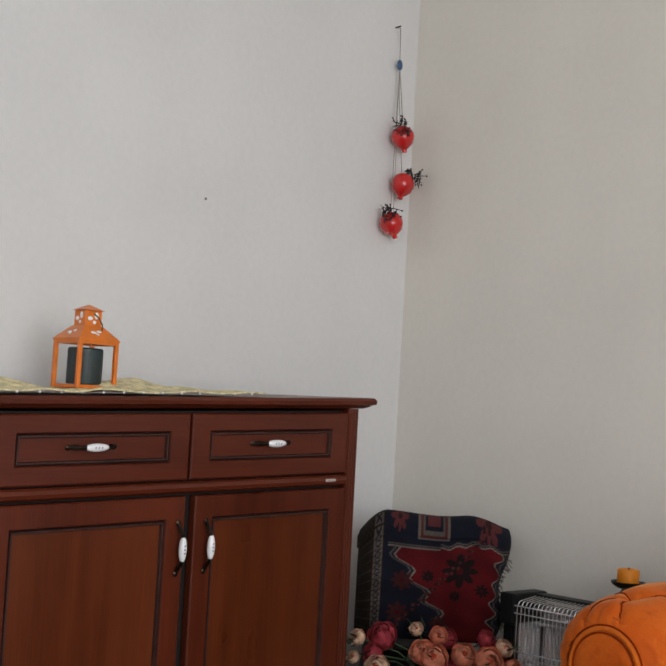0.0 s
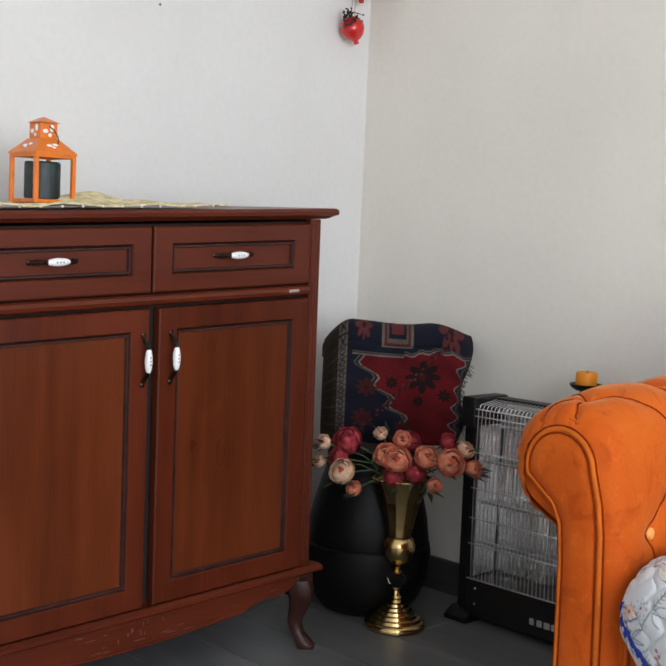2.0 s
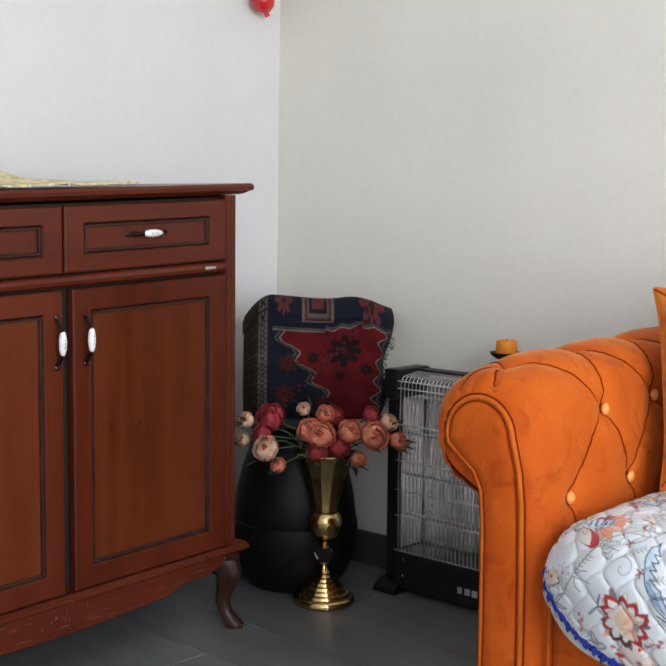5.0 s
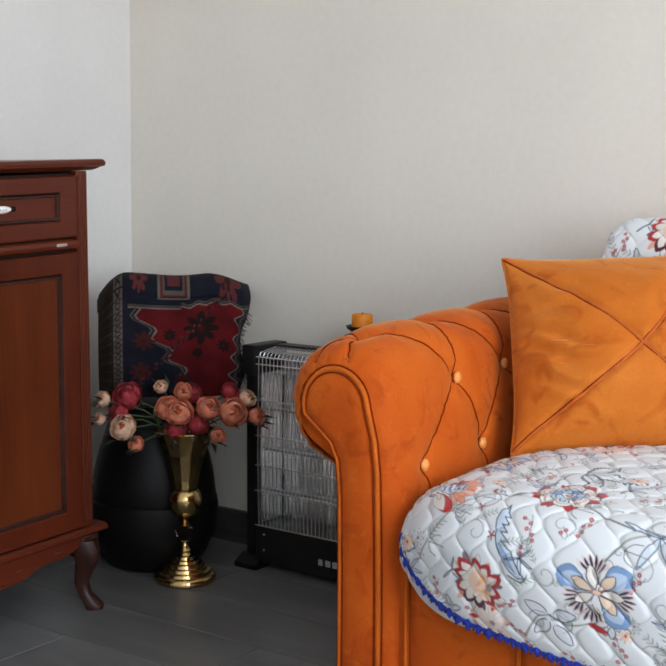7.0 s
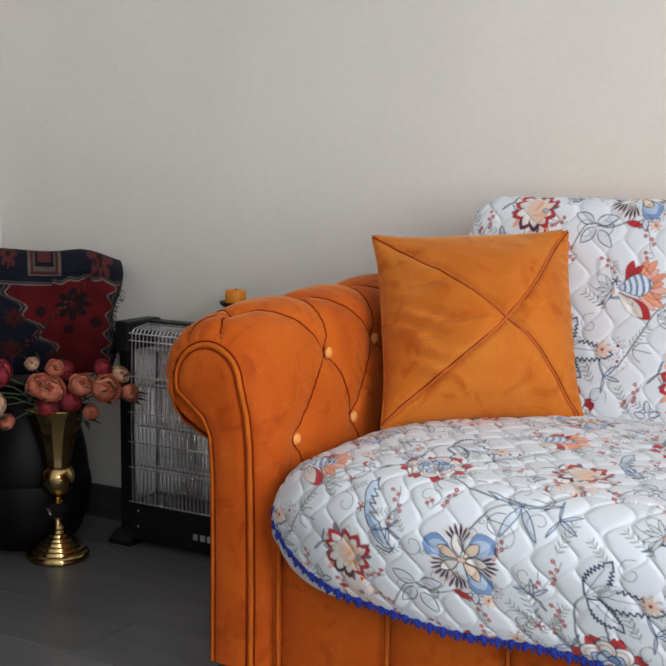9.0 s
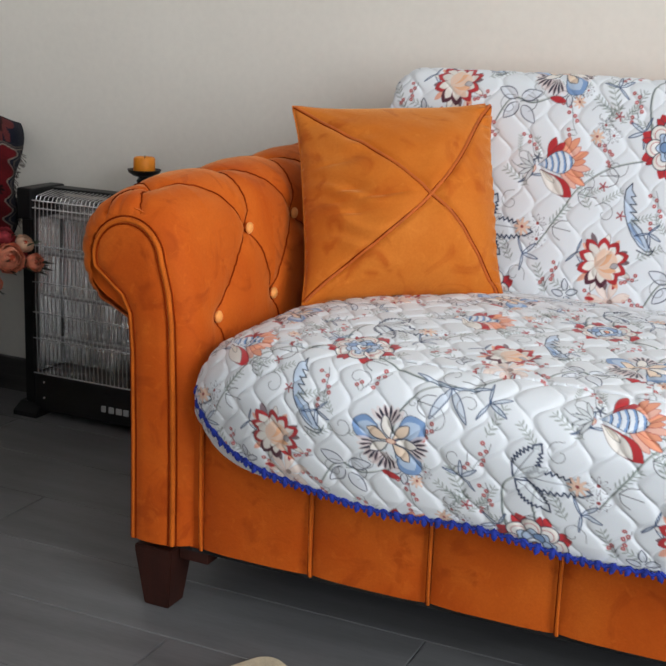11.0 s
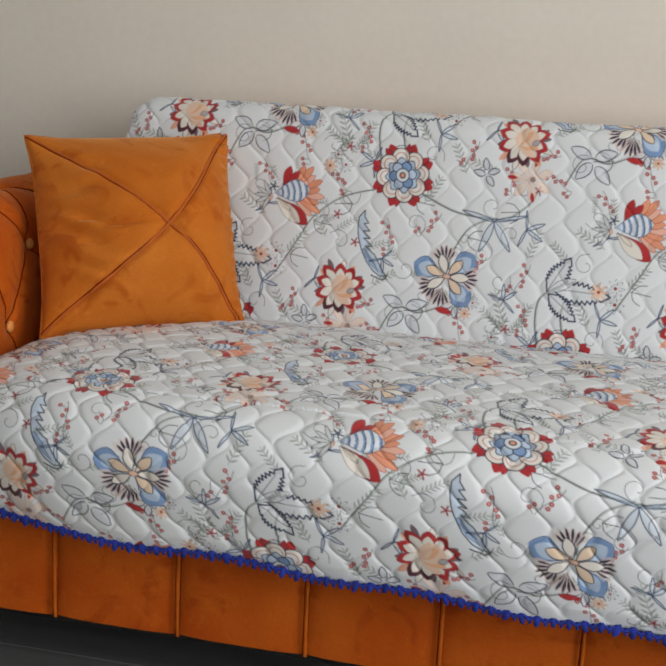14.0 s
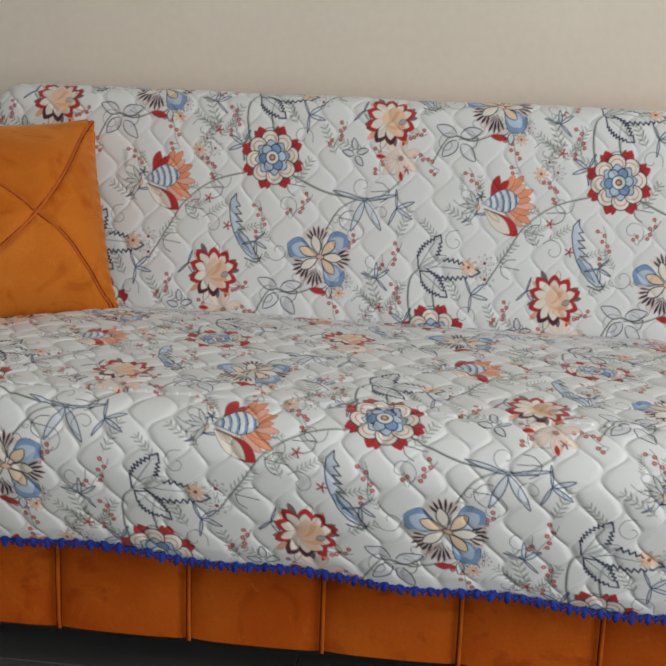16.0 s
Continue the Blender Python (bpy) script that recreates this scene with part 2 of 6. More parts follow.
M_ORANGE = mat("orange_lacquer", (0.68, 0.165, 0.007), 0.38, var=0.1, scale=25, bump=0.06, coat=0.3)
M_TEAL = mat("dark_candle", (0.008, 0.018, 0.019), 0.55, var=0.4, scale=40)
M_LACE = mat("yellow_lace", (0.74, 0.65, 0.38), 0.9, var=0.25, scale=60, fine=500, bump=0.8)
M_CANDLE = mat("orange_wax", (0.78, 0.25, 0.008), 0.5, var=0.08, scale=30, bump=0.05)
M_WICK = mat("burnt_wick", (0.02, 0.015, 0.01), 0.9)
M_POM = mat("red_glaze", (0.55, 0.016, 0.014), 0.16, var=0.12, scale=25, bump=0.02, coat=0.5)
M_TWINE = mat("grey_twine", (0.25, 0.22, 0.2), 0.9, var=0.2)
M_DRYLEAF = mat("dried_sprig", (0.035, 0.028, 0.03), 0.8, var=0.5, scale=120)
M_BEAD = mat("blue_bead", (0.03, 0.09, 0.2), 0.2, var=0.2, coat=0.5)
M_PEACH = mat("peach_petal", (0.82, 0.3, 0.18), 0.7, var=0.22, scale=60, bump=0.1, sheen=0.1)
M_PINK = mat("deep_pink_petal", (0.42, 0.045, 0.06), 0.7, var=0.25, scale=60, bump=0.1, sheen=0.1)
M_CREAM = mat("cream_petal", (0.82, 0.55, 0.38), 0.7, var=0.15, scale=60, bump=0.1)
M_HEART = mat("petal_heart", (0.42, 0.05, 0.015), 0.75, var=0.25, scale=90)
M_LEAF = mat("dark_green_leaf", (0.03, 0.045, 0.022), 0.6, var=0.35, scale=60, bump=0.1)
M_STEM = mat("green_stem", (0.05, 0.08, 0.03), 0.7, var=0.2)
M_NAIL = mat("nail_mark", (0.2, 0.18, 0.16), 0.6)
M_FRAME = mat("white_window_frame", (0.78, 0.78, 0.77), 0.35, var=0.03, bump=0.03)


# ---- shape helpers ----
def empty(name, at=(0, 0, 0)):
    ob = new(name)
    ob.location = at
    return ob


def part(name, bm, material, parent=None, label="", smooth=False):
    me = bpy.data.meshes.new(name)
    bm.to_mesh(me)
    bm.free()
    me.materials.append(material)
    if smooth:
        me.shade_smooth()
        me.set_sharp_from_angle(angle=radians(42))
    ob = new(name, me)
    if parent is not None:
        ob.parent = parent
        if parent.parent is None:
            ob.matrix_parent_inverse = Matrix.Translation(-parent.location)
    if label:
        ob["label"] = label
    return ob


def slab(bm, lo, hi, bevel=0.0, seg=2):
    r = bmesh.ops.create_cube(bm, size=1)
    vs = r["verts"]
    for v in vs:
        v.co = [(lo[k] + hi[k]) / 2 + v.co[k] * (hi[k] - lo[k]) for k in range(3)]
    if bevel:
        es = {e for v in vs for e in v.link_edges}
        bmesh.ops.bevel(bm, geom=list(es), offset=bevel, segments=seg, profile=0.6, affect="EDGES")
    return bm


def block(lo, hi, bevel=0.0, seg=2):
    return slab(bmesh.new(), lo, hi, bevel, seg)


def grid_mesh(bm, pts, closed_u=False, closed_v=False):
    """Faces over a table of rows of points."""
    rows = [[bm.verts.new(p) for p in r] for r in pts]
    n, k = len(rows), len(rows[0])
    for i in range(n if closed_u else n - 1):
        for j in range(k if closed_v else k - 1):
            a, b, c, d = rows[i][j], rows[(i + 1) % n][j], rows[(i + 1) % n][(j + 1) % k], rows[i][(j + 1) % k]
            bm.faces.new((a, b, c, d))
    return rows


def lathe(profile, at=(0, 0, 0), seg=40, wobble=0.0):
    bm = bmesh.new()
    pts = []
    for r, z in profile:
        pts.append([(at[0] + max(r, 1e-4) * math.cos(2 * math.pi * j / seg), at[1] + max(r, 1e-4) * math.sin(2 * math.pi * j / seg), at[2] + z) for j in range(seg)])
    grid_mesh(bm, pts, closed_v=True)
    bmesh.ops.recalc_face_normals(bm, faces=bm.faces)
    return bm


def tube(bm, path, r=0.004, seg=8, closed=False):
    path = [Vector(p) for p in path]
    n = len(path)
    rings = []
    up = Vector((0.13, 0.21, 0.97))
    for i, p in enumerate(path):
        a = path[(i - 1) % n] if (i or closed) else p
        b = path[(i + 1) % n] if (i < n - 1 or closed) else p
        t = (b - a).normalized()
        s = t.cross(up)
        if s.length < 0.05:
            s = t.cross(Vector((1, 0, 0)))
        s.normalize()
        q = s.cross(t)
        rr = r[i] if isinstance(r, (list, tuple)) else r
        rings.append([p + (s * math.cos(2 * math.pi * j / seg) + q * math.sin(2 * math.pi * j / seg)) * rr for j in range(seg)])
    rows = grid_mesh(bm, rings, closed_u=closed, closed_v=True)
    if not closed:
        bm.faces.new(rows[0][::-1]), bm.faces.new(rows[-1])
    return bm


def prism(bm, outline, y0, y1, axis="y"):
    """A flat outline of (a, z) pairs drawn through a thickness along y or x."""
    def at(a, z, d):
        return (a, d, z) if axis == "y" else (d, a, z)
    f = [bm.verts.new(at(a, z, y0)) for a, z in outline]
    b = [bm.verts.new(at(a, z, y1)) for a, z in outline]
    bm.faces.new(f), bm.faces.new(b[::-1])
    n = len(f)
    for i in range(n):
        bm.faces.new((f[i], b[i], b[(i + 1) % n], f[(i + 1) % n]))
    bmesh.ops.recalc_face_normals(bm, faces=bm.faces)
    return bm


def ball(bm, at, r, sub=2, squash=(1, 1, 1)):
    vs = bmesh.ops.create_icosphere(bm, subdivisions=sub, radius=r)["verts"]
    for v in vs:
        v.co = [at[k] + v.co[k] * squash[k] for k in range(3)]
    return vs


def table_mesh(name, P, colour, material, parent=None):
    """A dense sheet from an (n, k, 3) table of places with a colour at each."""
    n, k = P.shape[:2]
    me = bpy.data.meshes.new(name)
    idx = np.arange(n * k).reshape(n, k)
    quads = np.stack([idx[:-1, :-1], idx[1:, :-1], idx[1:, 1:], idx[:-1, 1:]], -1).reshape(-1, 4)
    me.vertices.add(n * k)
    me.vertices.foreach_set("co", P.reshape(-1).astype(np.float32))
    me.loops.add(quads.size)
    me.loops.foreach_set("vertex_index", quads.reshape(-1).astype(np.int32))
    me.polygons.add(len(quads))
    me.polygons.foreach_set("loop_start", np.arange(0, quads.size, 4, dtype=np.int32))
    me.update(calc_edges=True)
    me.polygons.foreach_set("use_smooth", np.ones(len(quads), dtype=bool))
    at = me.color_attributes.new("print", "FLOAT_COLOR", "POINT")
    col = np.ones((n * k, 4), dtype=np.float32)
    col[:, :3] = colour.reshape(-1, 3)
    at.data.foreach_set("color", col.reshape(-1))
    me.materials.append(material)
    ob = new(name, me)
    if parent is not None:
        ob.parent = parent
    return ob


# ---- the room ----
def wall_with_window(name, axis, at, thick, a0, a1, w0, w1, z0, z1, top):
    bm = bmesh.new()
    def b(p0, p1, q0, q1):
        lo = (at, p0, q0) if axis == "x" else (p0, at, q0)
        hi = (at + thick, p1, q1) if axis == "x" else (p1, at + thick, q1)
        slab(bm, lo, hi)
    b(a0, w0, 0, top), b(w1, a1, 0, top), b(w0, w1, 0, z0), b(w0, w1, z1, top)
    return tagged(part(name, bm, M_WALL), "plain white painted wall with a window", "wall", kind="structure")


TOP = 2.65
floor = tagged(part("floor", block((-0.2, -4.4, -0.12), (4.8, 0.2, -0.012)), M_SKIRT), "dark grey laminate plank floor", "floor", kind="structure")
tagged(part("wall_north", block((-0.2, 0, 0), (4.8, 0.2, TOP)), M_WALLN), "plain cream wall behind the sofa, warm bounced light in its paint", "wall", kind="structure")
tagged(part("wall_west", block((-0.2, -4.4, 0), (0, 0, TOP)), M_WALL), "plain white painted wall", "wall", kind="structure")
wall_with_window("wall_east", "x", 4.6, 0.2, -4.4, 0, -3.5, -1.5, 0.55, 2.25, TOP)
wall_with_window("wall_south", "y", -4.4, 0.2, 0, 4.6, 3.1, 4.5, 0.85, 2.25, TOP)
tagged(part("ceiling", block((-0.2, -4.4, TOP), (4.8, 0.2, TOP + 0.1)), M_CEIL), "plain white ceiling", "ceiling", kind="structure")
for nm, lo, hi in (("baseboard", (0.014, -0.014, 0), (4.6, 0, 0.09)), ("baseboard", (0, -4.2, 0), (0.014, 0, 0.09))):
    tagged(part(nm, block(lo, hi, 0.003), M_SKIRT), "dark grey skirting board along the wall", "baseboard", kind="structure")


def window(name, axis, at, a0, a1, sill=0.85):
    w = tagged(empty(name), "white framed window letting in daylight", "window", kind="structure")
    def bar(p0, p1, q0, q1):
        lo = (at, p0, q0) if axis == "x" else (p0, at, q0)
        hi = (at + 0.06, p1, q1) if axis == "x" else (p1, at + 0.06, q1)
        return block(lo, hi, 0.004)
    mid = (a0 + a1) / 2
    for p in ((a0, a0 + 0.06, sill, 2.25), (a1 - 0.06, a1, sill, 2.25), (mid - 0.04, mid + 0.04, sill + 0.06, 2.19), (a0 + 0.06, a1 - 0.06, sill, sill + 0.06), (a0 + 0.06, a1 - 0.06, 2.19, 2.25)):
        part("window_frame", bar(*p), M_FRAME, w)


window("window_1", "x", 4.66, -3.5, -1.5, 0.55)
window("window_2", "y", -4.34, 3.1, 4.5)


# ---- sideboard ----
def handle(cx, cy, cz, parent, upright):
    """Bronze bow pull with a white porcelain grip; runs along z or along y."""
    def at(a, out):
        return (cx + out, cy, cz + a) if upright else (cx + out, cy - a, cz)
    bm = bmesh.new()
    tube(bm, [at(-0.026, 0.022), at(0.026, 0.022)], 0.003, 8)
    for s in (-1, 1):
        tube(bm, [at(s * 0.05, 0.003), at(s * 0.047, 0.006), at(s * 0.038, 0.012), at(s * 0.03, 0.019), at(s * 0.022, 0.022)], [0.004, 0.0022, 0.0025, 0.003, 0.005], 8)
        ball(bm, at(s * 0.05, 0.003), 0.0062, 1, (0.5, 1, 1))
        for k in (-1, 1):
            q = [at(s * 0.047, 0.004), at(s * 0.038, 0.01), at(s * 0.028, 0.017)]
            w = 0.0045 * k
            tube(bm, [(p[0], p[1] + (w if upright else 0) * m, p[2] + (0 if upright else w) * m) for p, m in zip(q, (0.4, 1.2, 0.6))], 0.0013, 6)
    part("handle", bm, M_BRONZE, parent, "dark bronze bow pull", True)
    bm = bmesh.new()
    ball(bm, at(0, 0.022), 0.027, 3, (0.3, 0.3, 1) if upright else (0.3, 1, 0.3))
    part("handle_grip", bm, M_PORC, parent, "white porcelain oval grip", True)
    bm = bmesh.new()
    for k in (-1, 0, 1):
        p = at(0.007 * k, 0.0299)
        ball(bm, p, 0.0022, 1, (0.4, 1, 1))
    part("grip_print", bm, M_PORCP, parent, "small printed flower marks")


def framed_front(name, y0, y1, z0, z1, x, border, parent, top_border=None):
    """A framed front: four mitred members, a moulded groove and a sunk panel."""
    tb = top_border or border
    bm = bmesh.new()
    o = [(y0, z0), (y1, z0), (y1, z1), (y0, z1)]
    i = [(y0 + border, z0 + tb), (y1 - border, z0 + tb), (y1 - border, z1 - tb), (y0 + border, z1 - tb)]
    def ring(pts, xx):
        return [bm.verts.new((xx, a, b)) for a, b in pts]
    def shrink(p, d):
        return [(p[0][0] + d, p[0][1] + d), (p[1][0] - d, p[1][1] + d), (p[2][0] - d, p[2][1] - d), (p[3][0] + d, p[3][1] - d)]
    loops = [ring(o, x - 0.02), ring(o, x - 0.003), ring(shrink(o, 0.003), x), ring(shrink(i, -0.002), x), ring(i, x - 0.003)]
    for a, b in zip(loops, loops[1:]):
        for k in range(4):
            bm.faces.new((a[k], a[(k + 1) % 4], b[(k + 1) % 4], b[k]))
    ob = part(name, bm, M_WOODH if name == "drawer" else M_WOODF, parent)
    bm = bmesh.new()
    loops = []
    for d, xx in ((0, -0.003), (0.002, -0.008), (0.004, -0.003), (0.007, -0.003), (0.009, -0.010)):
        loops.append([bm.verts.new((x + xx, a, b)) for a, b in shrink(i, d)])
    for a, b in zip(loops, loops[1:]):
        for k in range(4):
            bm.faces.new((a[k], a[(k + 1) % 4], b[(k + 1) % 4], b[k]))
    part("groove", bm, M_GROOVE, ob, "dark moulding round the panel")
    s = shrink(i, 0.0085)
    part("panel", block((x - 0.018, s[0][0], s[0][1]), (x - 0.0095, s[2][0], s[2][1])), M_WOODH if name == "drawer" else M_WOOD, ob)
    return ob


def sideboard():
    X, R, Lf, MID = 0.468, -0.596, -1.524, -1.06
    c = tagged(empty("sideboard", (0.26, MID, 0)), "reddish-brown mahogany sideboard with two drawers and two doors", "sideboard")
    bm = bmesh.new()
    slab(bm, (0.04, Lf, 0.17), (X - 0.022, Lf + 0.02, 0.975), 0.002)
    slab(bm, (0.04, R - 0.02, 0.17), (X - 0.022, R, 0.975), 0.002)
    slab(bm, (0.04, Lf + 0.021, 0.17), (0.05, R - 0.021, 0.974))
    slab(bm, (0.051, Lf + 0.021, 0.17), (X - 0.025, R - 0.021, 0.19))
    part("body", bm, M_WOOD, c)
    # added sheet that makes the gaps between the fronts read as shade
    part("inner_back", block((X - 0.05, Lf + 0.022, 0.191), (X - 0.026, R - 0.022, 0.97)), M_GAPSHADE, c, "near-black sheet standing for the shade in the gaps")
    # moulded top
    bm = bmesh.new()
    loops = []
    for d, z in ((0.0, 0.976), (0.006, 0.978), (0.014, 0.983), (0.021, 0.985), (0.022, 0.993), (0.018, 0.999), (0.012, 1.0)):
        loops.append([bm.verts.new(p) for p in ((0.03, Lf - 0.018 - d, z), (X + d - 0.008, Lf - 0.018 - d, z), (X + d - 0.008, R + 0.018 + d, z), (0.03, R + 0.018 + d, z))])
    for a, b in zip(loops, loops[1:]):
        for k in range(4):
            bm.faces.new((a[k], a[(k + 1) % 4], b[(k + 1) % 4], b[k]))
    bm.faces.new(loops[0][::-1]), bm.faces.new(loops[-1])
    part("top", bm, M_WOODH, c, "moulded overhanging top board")
    # reeded corner posts
    for y in (R - 0.016, Lf + 0.016):
        bm = block((X - 0.022, y - 0.016, 0.186), (X - 0.004, y + 0.016, 0.975), 0.002)
        for k in (-1, 0, 1):
            tube(bm, [(X - 0.003, y + k * 0.0085, z) for z in (0.2, 0.4, 0.6, 0.8, 0.965)], 0.0042, 8)
        part("corner_post", bm, M_WOODF, c, "reeded corner post with worn edges")
    # drawers
    for y0, y1, hy in ((MID + 0.003, R - 0.034, -0.848), (Lf + 0.034, MID - 0.003, -1.285)):
        d = framed_front("drawer", y0, y1, 0.834, 0.966, X, 0.046, c, 0.036)
        handle(X - 0.009, hy, 0.903, d, False)
    # rail under the drawers
    bm = bmesh.new()
    prism(bm, [(X - 0.024, 0.807), (X - 0.004, 0.807), (X + 0.004, 0.812), (X + 0.006, 0.819), (X + 0.003, 0.826), (X - 0.004, 0.83), (X - 0.024, 0.83)], Lf + 0.034, R - 0.034, "x")
    for v in bm.verts:
        v.co = (v.co.y, v.co.x, v.co.z)
    part("rail", bm, M_WOODH, c, "rounded rail below the drawers")
    bm = block((X + 0.001, -0.695, 0.816), (X + 0.0066, -0.665, 0.8225), 0.002)
    part("scuff", bm, M_SCUFF, c, "pale chipped patch on the rail")
    # doors, standing a finger's width apart
    for y0, y1, hy in ((MID + 0.02, R - 0.034, MID + 0.047), (Lf + 0.034, MID - 0.004, MID - 0.022)):
        d = framed_front("door", y0, y1, 0.188, 0.801, X, 0.045, c)
        handle(X + 0.001, hy, 0.7, d, True)
    # base moulding, apron board, cabriole legs
    bm = bmesh.new()
    prism(bm, [(X - 0.03, 0.17), (X + 0.008, 0.17), (X + 0.013, 0.174), (X + 0.012, 0.181), (X + 0.002, 0.186), (X - 0.03, 0.186)], Lf - 0.03, R + 0.03, "x")
    for v in bm.verts:
        v.co = (v.co.y, v.co.x, v.co.z)
    slab(bm, (0.05, R + 0.001, 0.165), (X - 0.031, R + 0.03, 0.185), 0.006)
    part("base_moulding", bm, M_WOODH, c, "moulded base rail with scuffed edges")
    n = 80
    low = []
    for k in range(n + 1):
        y = Lf + 0.03 + (R - Lf - 0.06) * k / n
        e = min(y - Lf + 0.14, R - y)
        z = 0.102 + 0.016 * max(0, 1 - (e - 0.2) / 0.3) ** 1.5
        if e < 0.2:
            f = (0.2 - e) / 0.17
            z = 0.122 + 0.006 * math.sin(f * 7) + 0.036 * f ** 1.2
        low.append((y, min(z, 0.158)))
    bm = prism(bmesh.new(), low + [(low[-1][0], 0.1705), (low[0][0], 0.1705)], X - 0.014, X + 0.006, "x")
    part("apron", bm, M_WOODH, c, "shaped apron board with scratches")
    bm = tube(bmesh.new(), [(X + 0.006, y, z + 0.005) for y, z in low if min(y - Lf, R - y) > 0.2], 0.0042, 8)
    part("apron_bead", bm, M_WOODH, c, "rounded bead along the apron", True)
    rnd = random.Random(21)
    bm = bmesh.new()
    for k in range(26):
        y, z = rnd.uniform(-1.3, -0.72) if k < 14 else rnd.gauss(-1.08, 0.03), rnd.uniform(0.115, 0.165)
        w, h = (rnd.uniform(0.006, 0.03), 0.0005) if k < 14 else (0.0006, rnd.uniform(0.004, 0.012))
        slab(bm, (X + 0.0055, y, z), (X + 0.0064, y + w, z + h))
    tagged(part("scratch", bm, M_SCRATCH, c, "pale fine scratches"), kind="stuff")
    for y in (R - 0.02, Lf + 0.02):
        part("knee_block", block((X - 0.04, y - 0.026, 0.118), (X + 0.01, y + 0.026, 0.17), 0.008, 3), M_LEG, c, "carved block above the leg", True)
    for sy, y in ((1, R - 0.025), (-1, Lf + 0.025)):
        for sx, x in ((1, X - 0.012), (-1, 0.08)):
            bm = bmesh.new()
            prof = ((0.158, 0.0, 0.034), (0.135, 0.006, 0.036), (0.11, 0.008, 0.031), (0.085, 0.002, 0.024), (0.06, -0.004, 0.019), (0.035, 0.002, 0.018), (0.018, 0.014, 0.022), (0.008, 0.02, 0.025), (0.0, 0.02, 0.023))
            rings = []
            for z, off, h in prof:
                cx, cy = x + off * sx, y + off * sy * 0.6
                rings.append([(cx + h * math.cos(a) * (1 - 0.12 * abs(math.sin(2 * a))), cy + h * math.sin(a) * (1 - 0.12 * abs(math.sin(2 * a))), z) for a in [2 * math.pi * j / 16 for j in range(16)]])
            rows = grid_mesh(bm, rings, closed_v=True)
            bm.faces.new(rows[-1]), bm.faces.new(rows[0][::-1])
            bmesh.ops.recalc_face_normals(bm, faces=bm.faces)
            part("leg", bm, M_LEG, c, "carved cabriole leg", True)
    # the old piece has settled a little towards its far end
    done = set()
    for o in c.children_recursive:
        if o.data.name not in done:
            done.add(o.data.name)
            for v in o.data.vertices:
                v.co.y -= 0.008 * v.co.z
                v.co.z += 0.0165 * (v.co.y + 1.06) * max(0, v.co.z - 0.15) / 0.85 + 0.034 * (v.co.y + 0.70) * min(1, max(0, v.co.z - 0.01) / 0.15)
    return c


sideboard()


# ---- on the sideboard ----
def runner():
    n, k = 90, 40
    bm = bmesh.new()
    pts = []
    for i in range(n + 1):
        y = -1.535 + 0.66 * i / n
        row = []
        for j in range(k + 1):
            f = j / k
            edge = 0.005 * math.sin(i * 0.9) + 0.004 * math.sin(i * 2.3)
            x = 0.15 + 0.02 * math.sin(y * 9) + (0.315 + edge - 0.02 * math.sin(y * 9)) * f
            taper = max(0, (y + 1.0) / 0.13)
            x = x + taper * 0.198 * (1 - f)
            z = 1.0045 + 0.011 * (0.5 + 0.5 * noise.noise((x * 14, y * 14, 0))) + 0.03 * (0.5 + 0.5 * math.sin(y * 17 + 1)) * math.sin(math.pi * min(1, f * 1.6)) ** 2 * (0.4 + 0.6 * min(1, max(0, (-0.95 - y) / 0.2)))
            row.append((x, y, z + 0.0165 * (y + 1.06) + 0.034 * (y + 0.70)))
        pts.append(row)
    grid_mesh(bm, pts)
    r = bmesh.ops.extrude_face_region(bm, geom=list(bm.faces))
    for g in r["geom"]:
        if isinstance(g, bmesh.types.BMVert):
            g.co.z -= 0.003
    bmesh.ops.recalc_face_normals(bm, faces=bm.faces)
    t = empty("table_runner", (0.3, -1.2, 1.0))
    tagged(t, "pale yellow lace runner lying crumpled on the sideboard", "table runner")
    part("cloth", bm, M_LACE, t, smooth=True)
    bm = bmesh.new()
    for i in range(14):
        y = -1.5 + i * 0.045
        ball(bm, (0.462, y, 1.0065 + 0.0165 * (y + 1.06) + 0.034 * (y + 0.70)), 0.003, 1)
    tagged(part("bead_edging", bm, M_PORC, t, "tiny white beads along the edge"), kind="stuff")


runner()


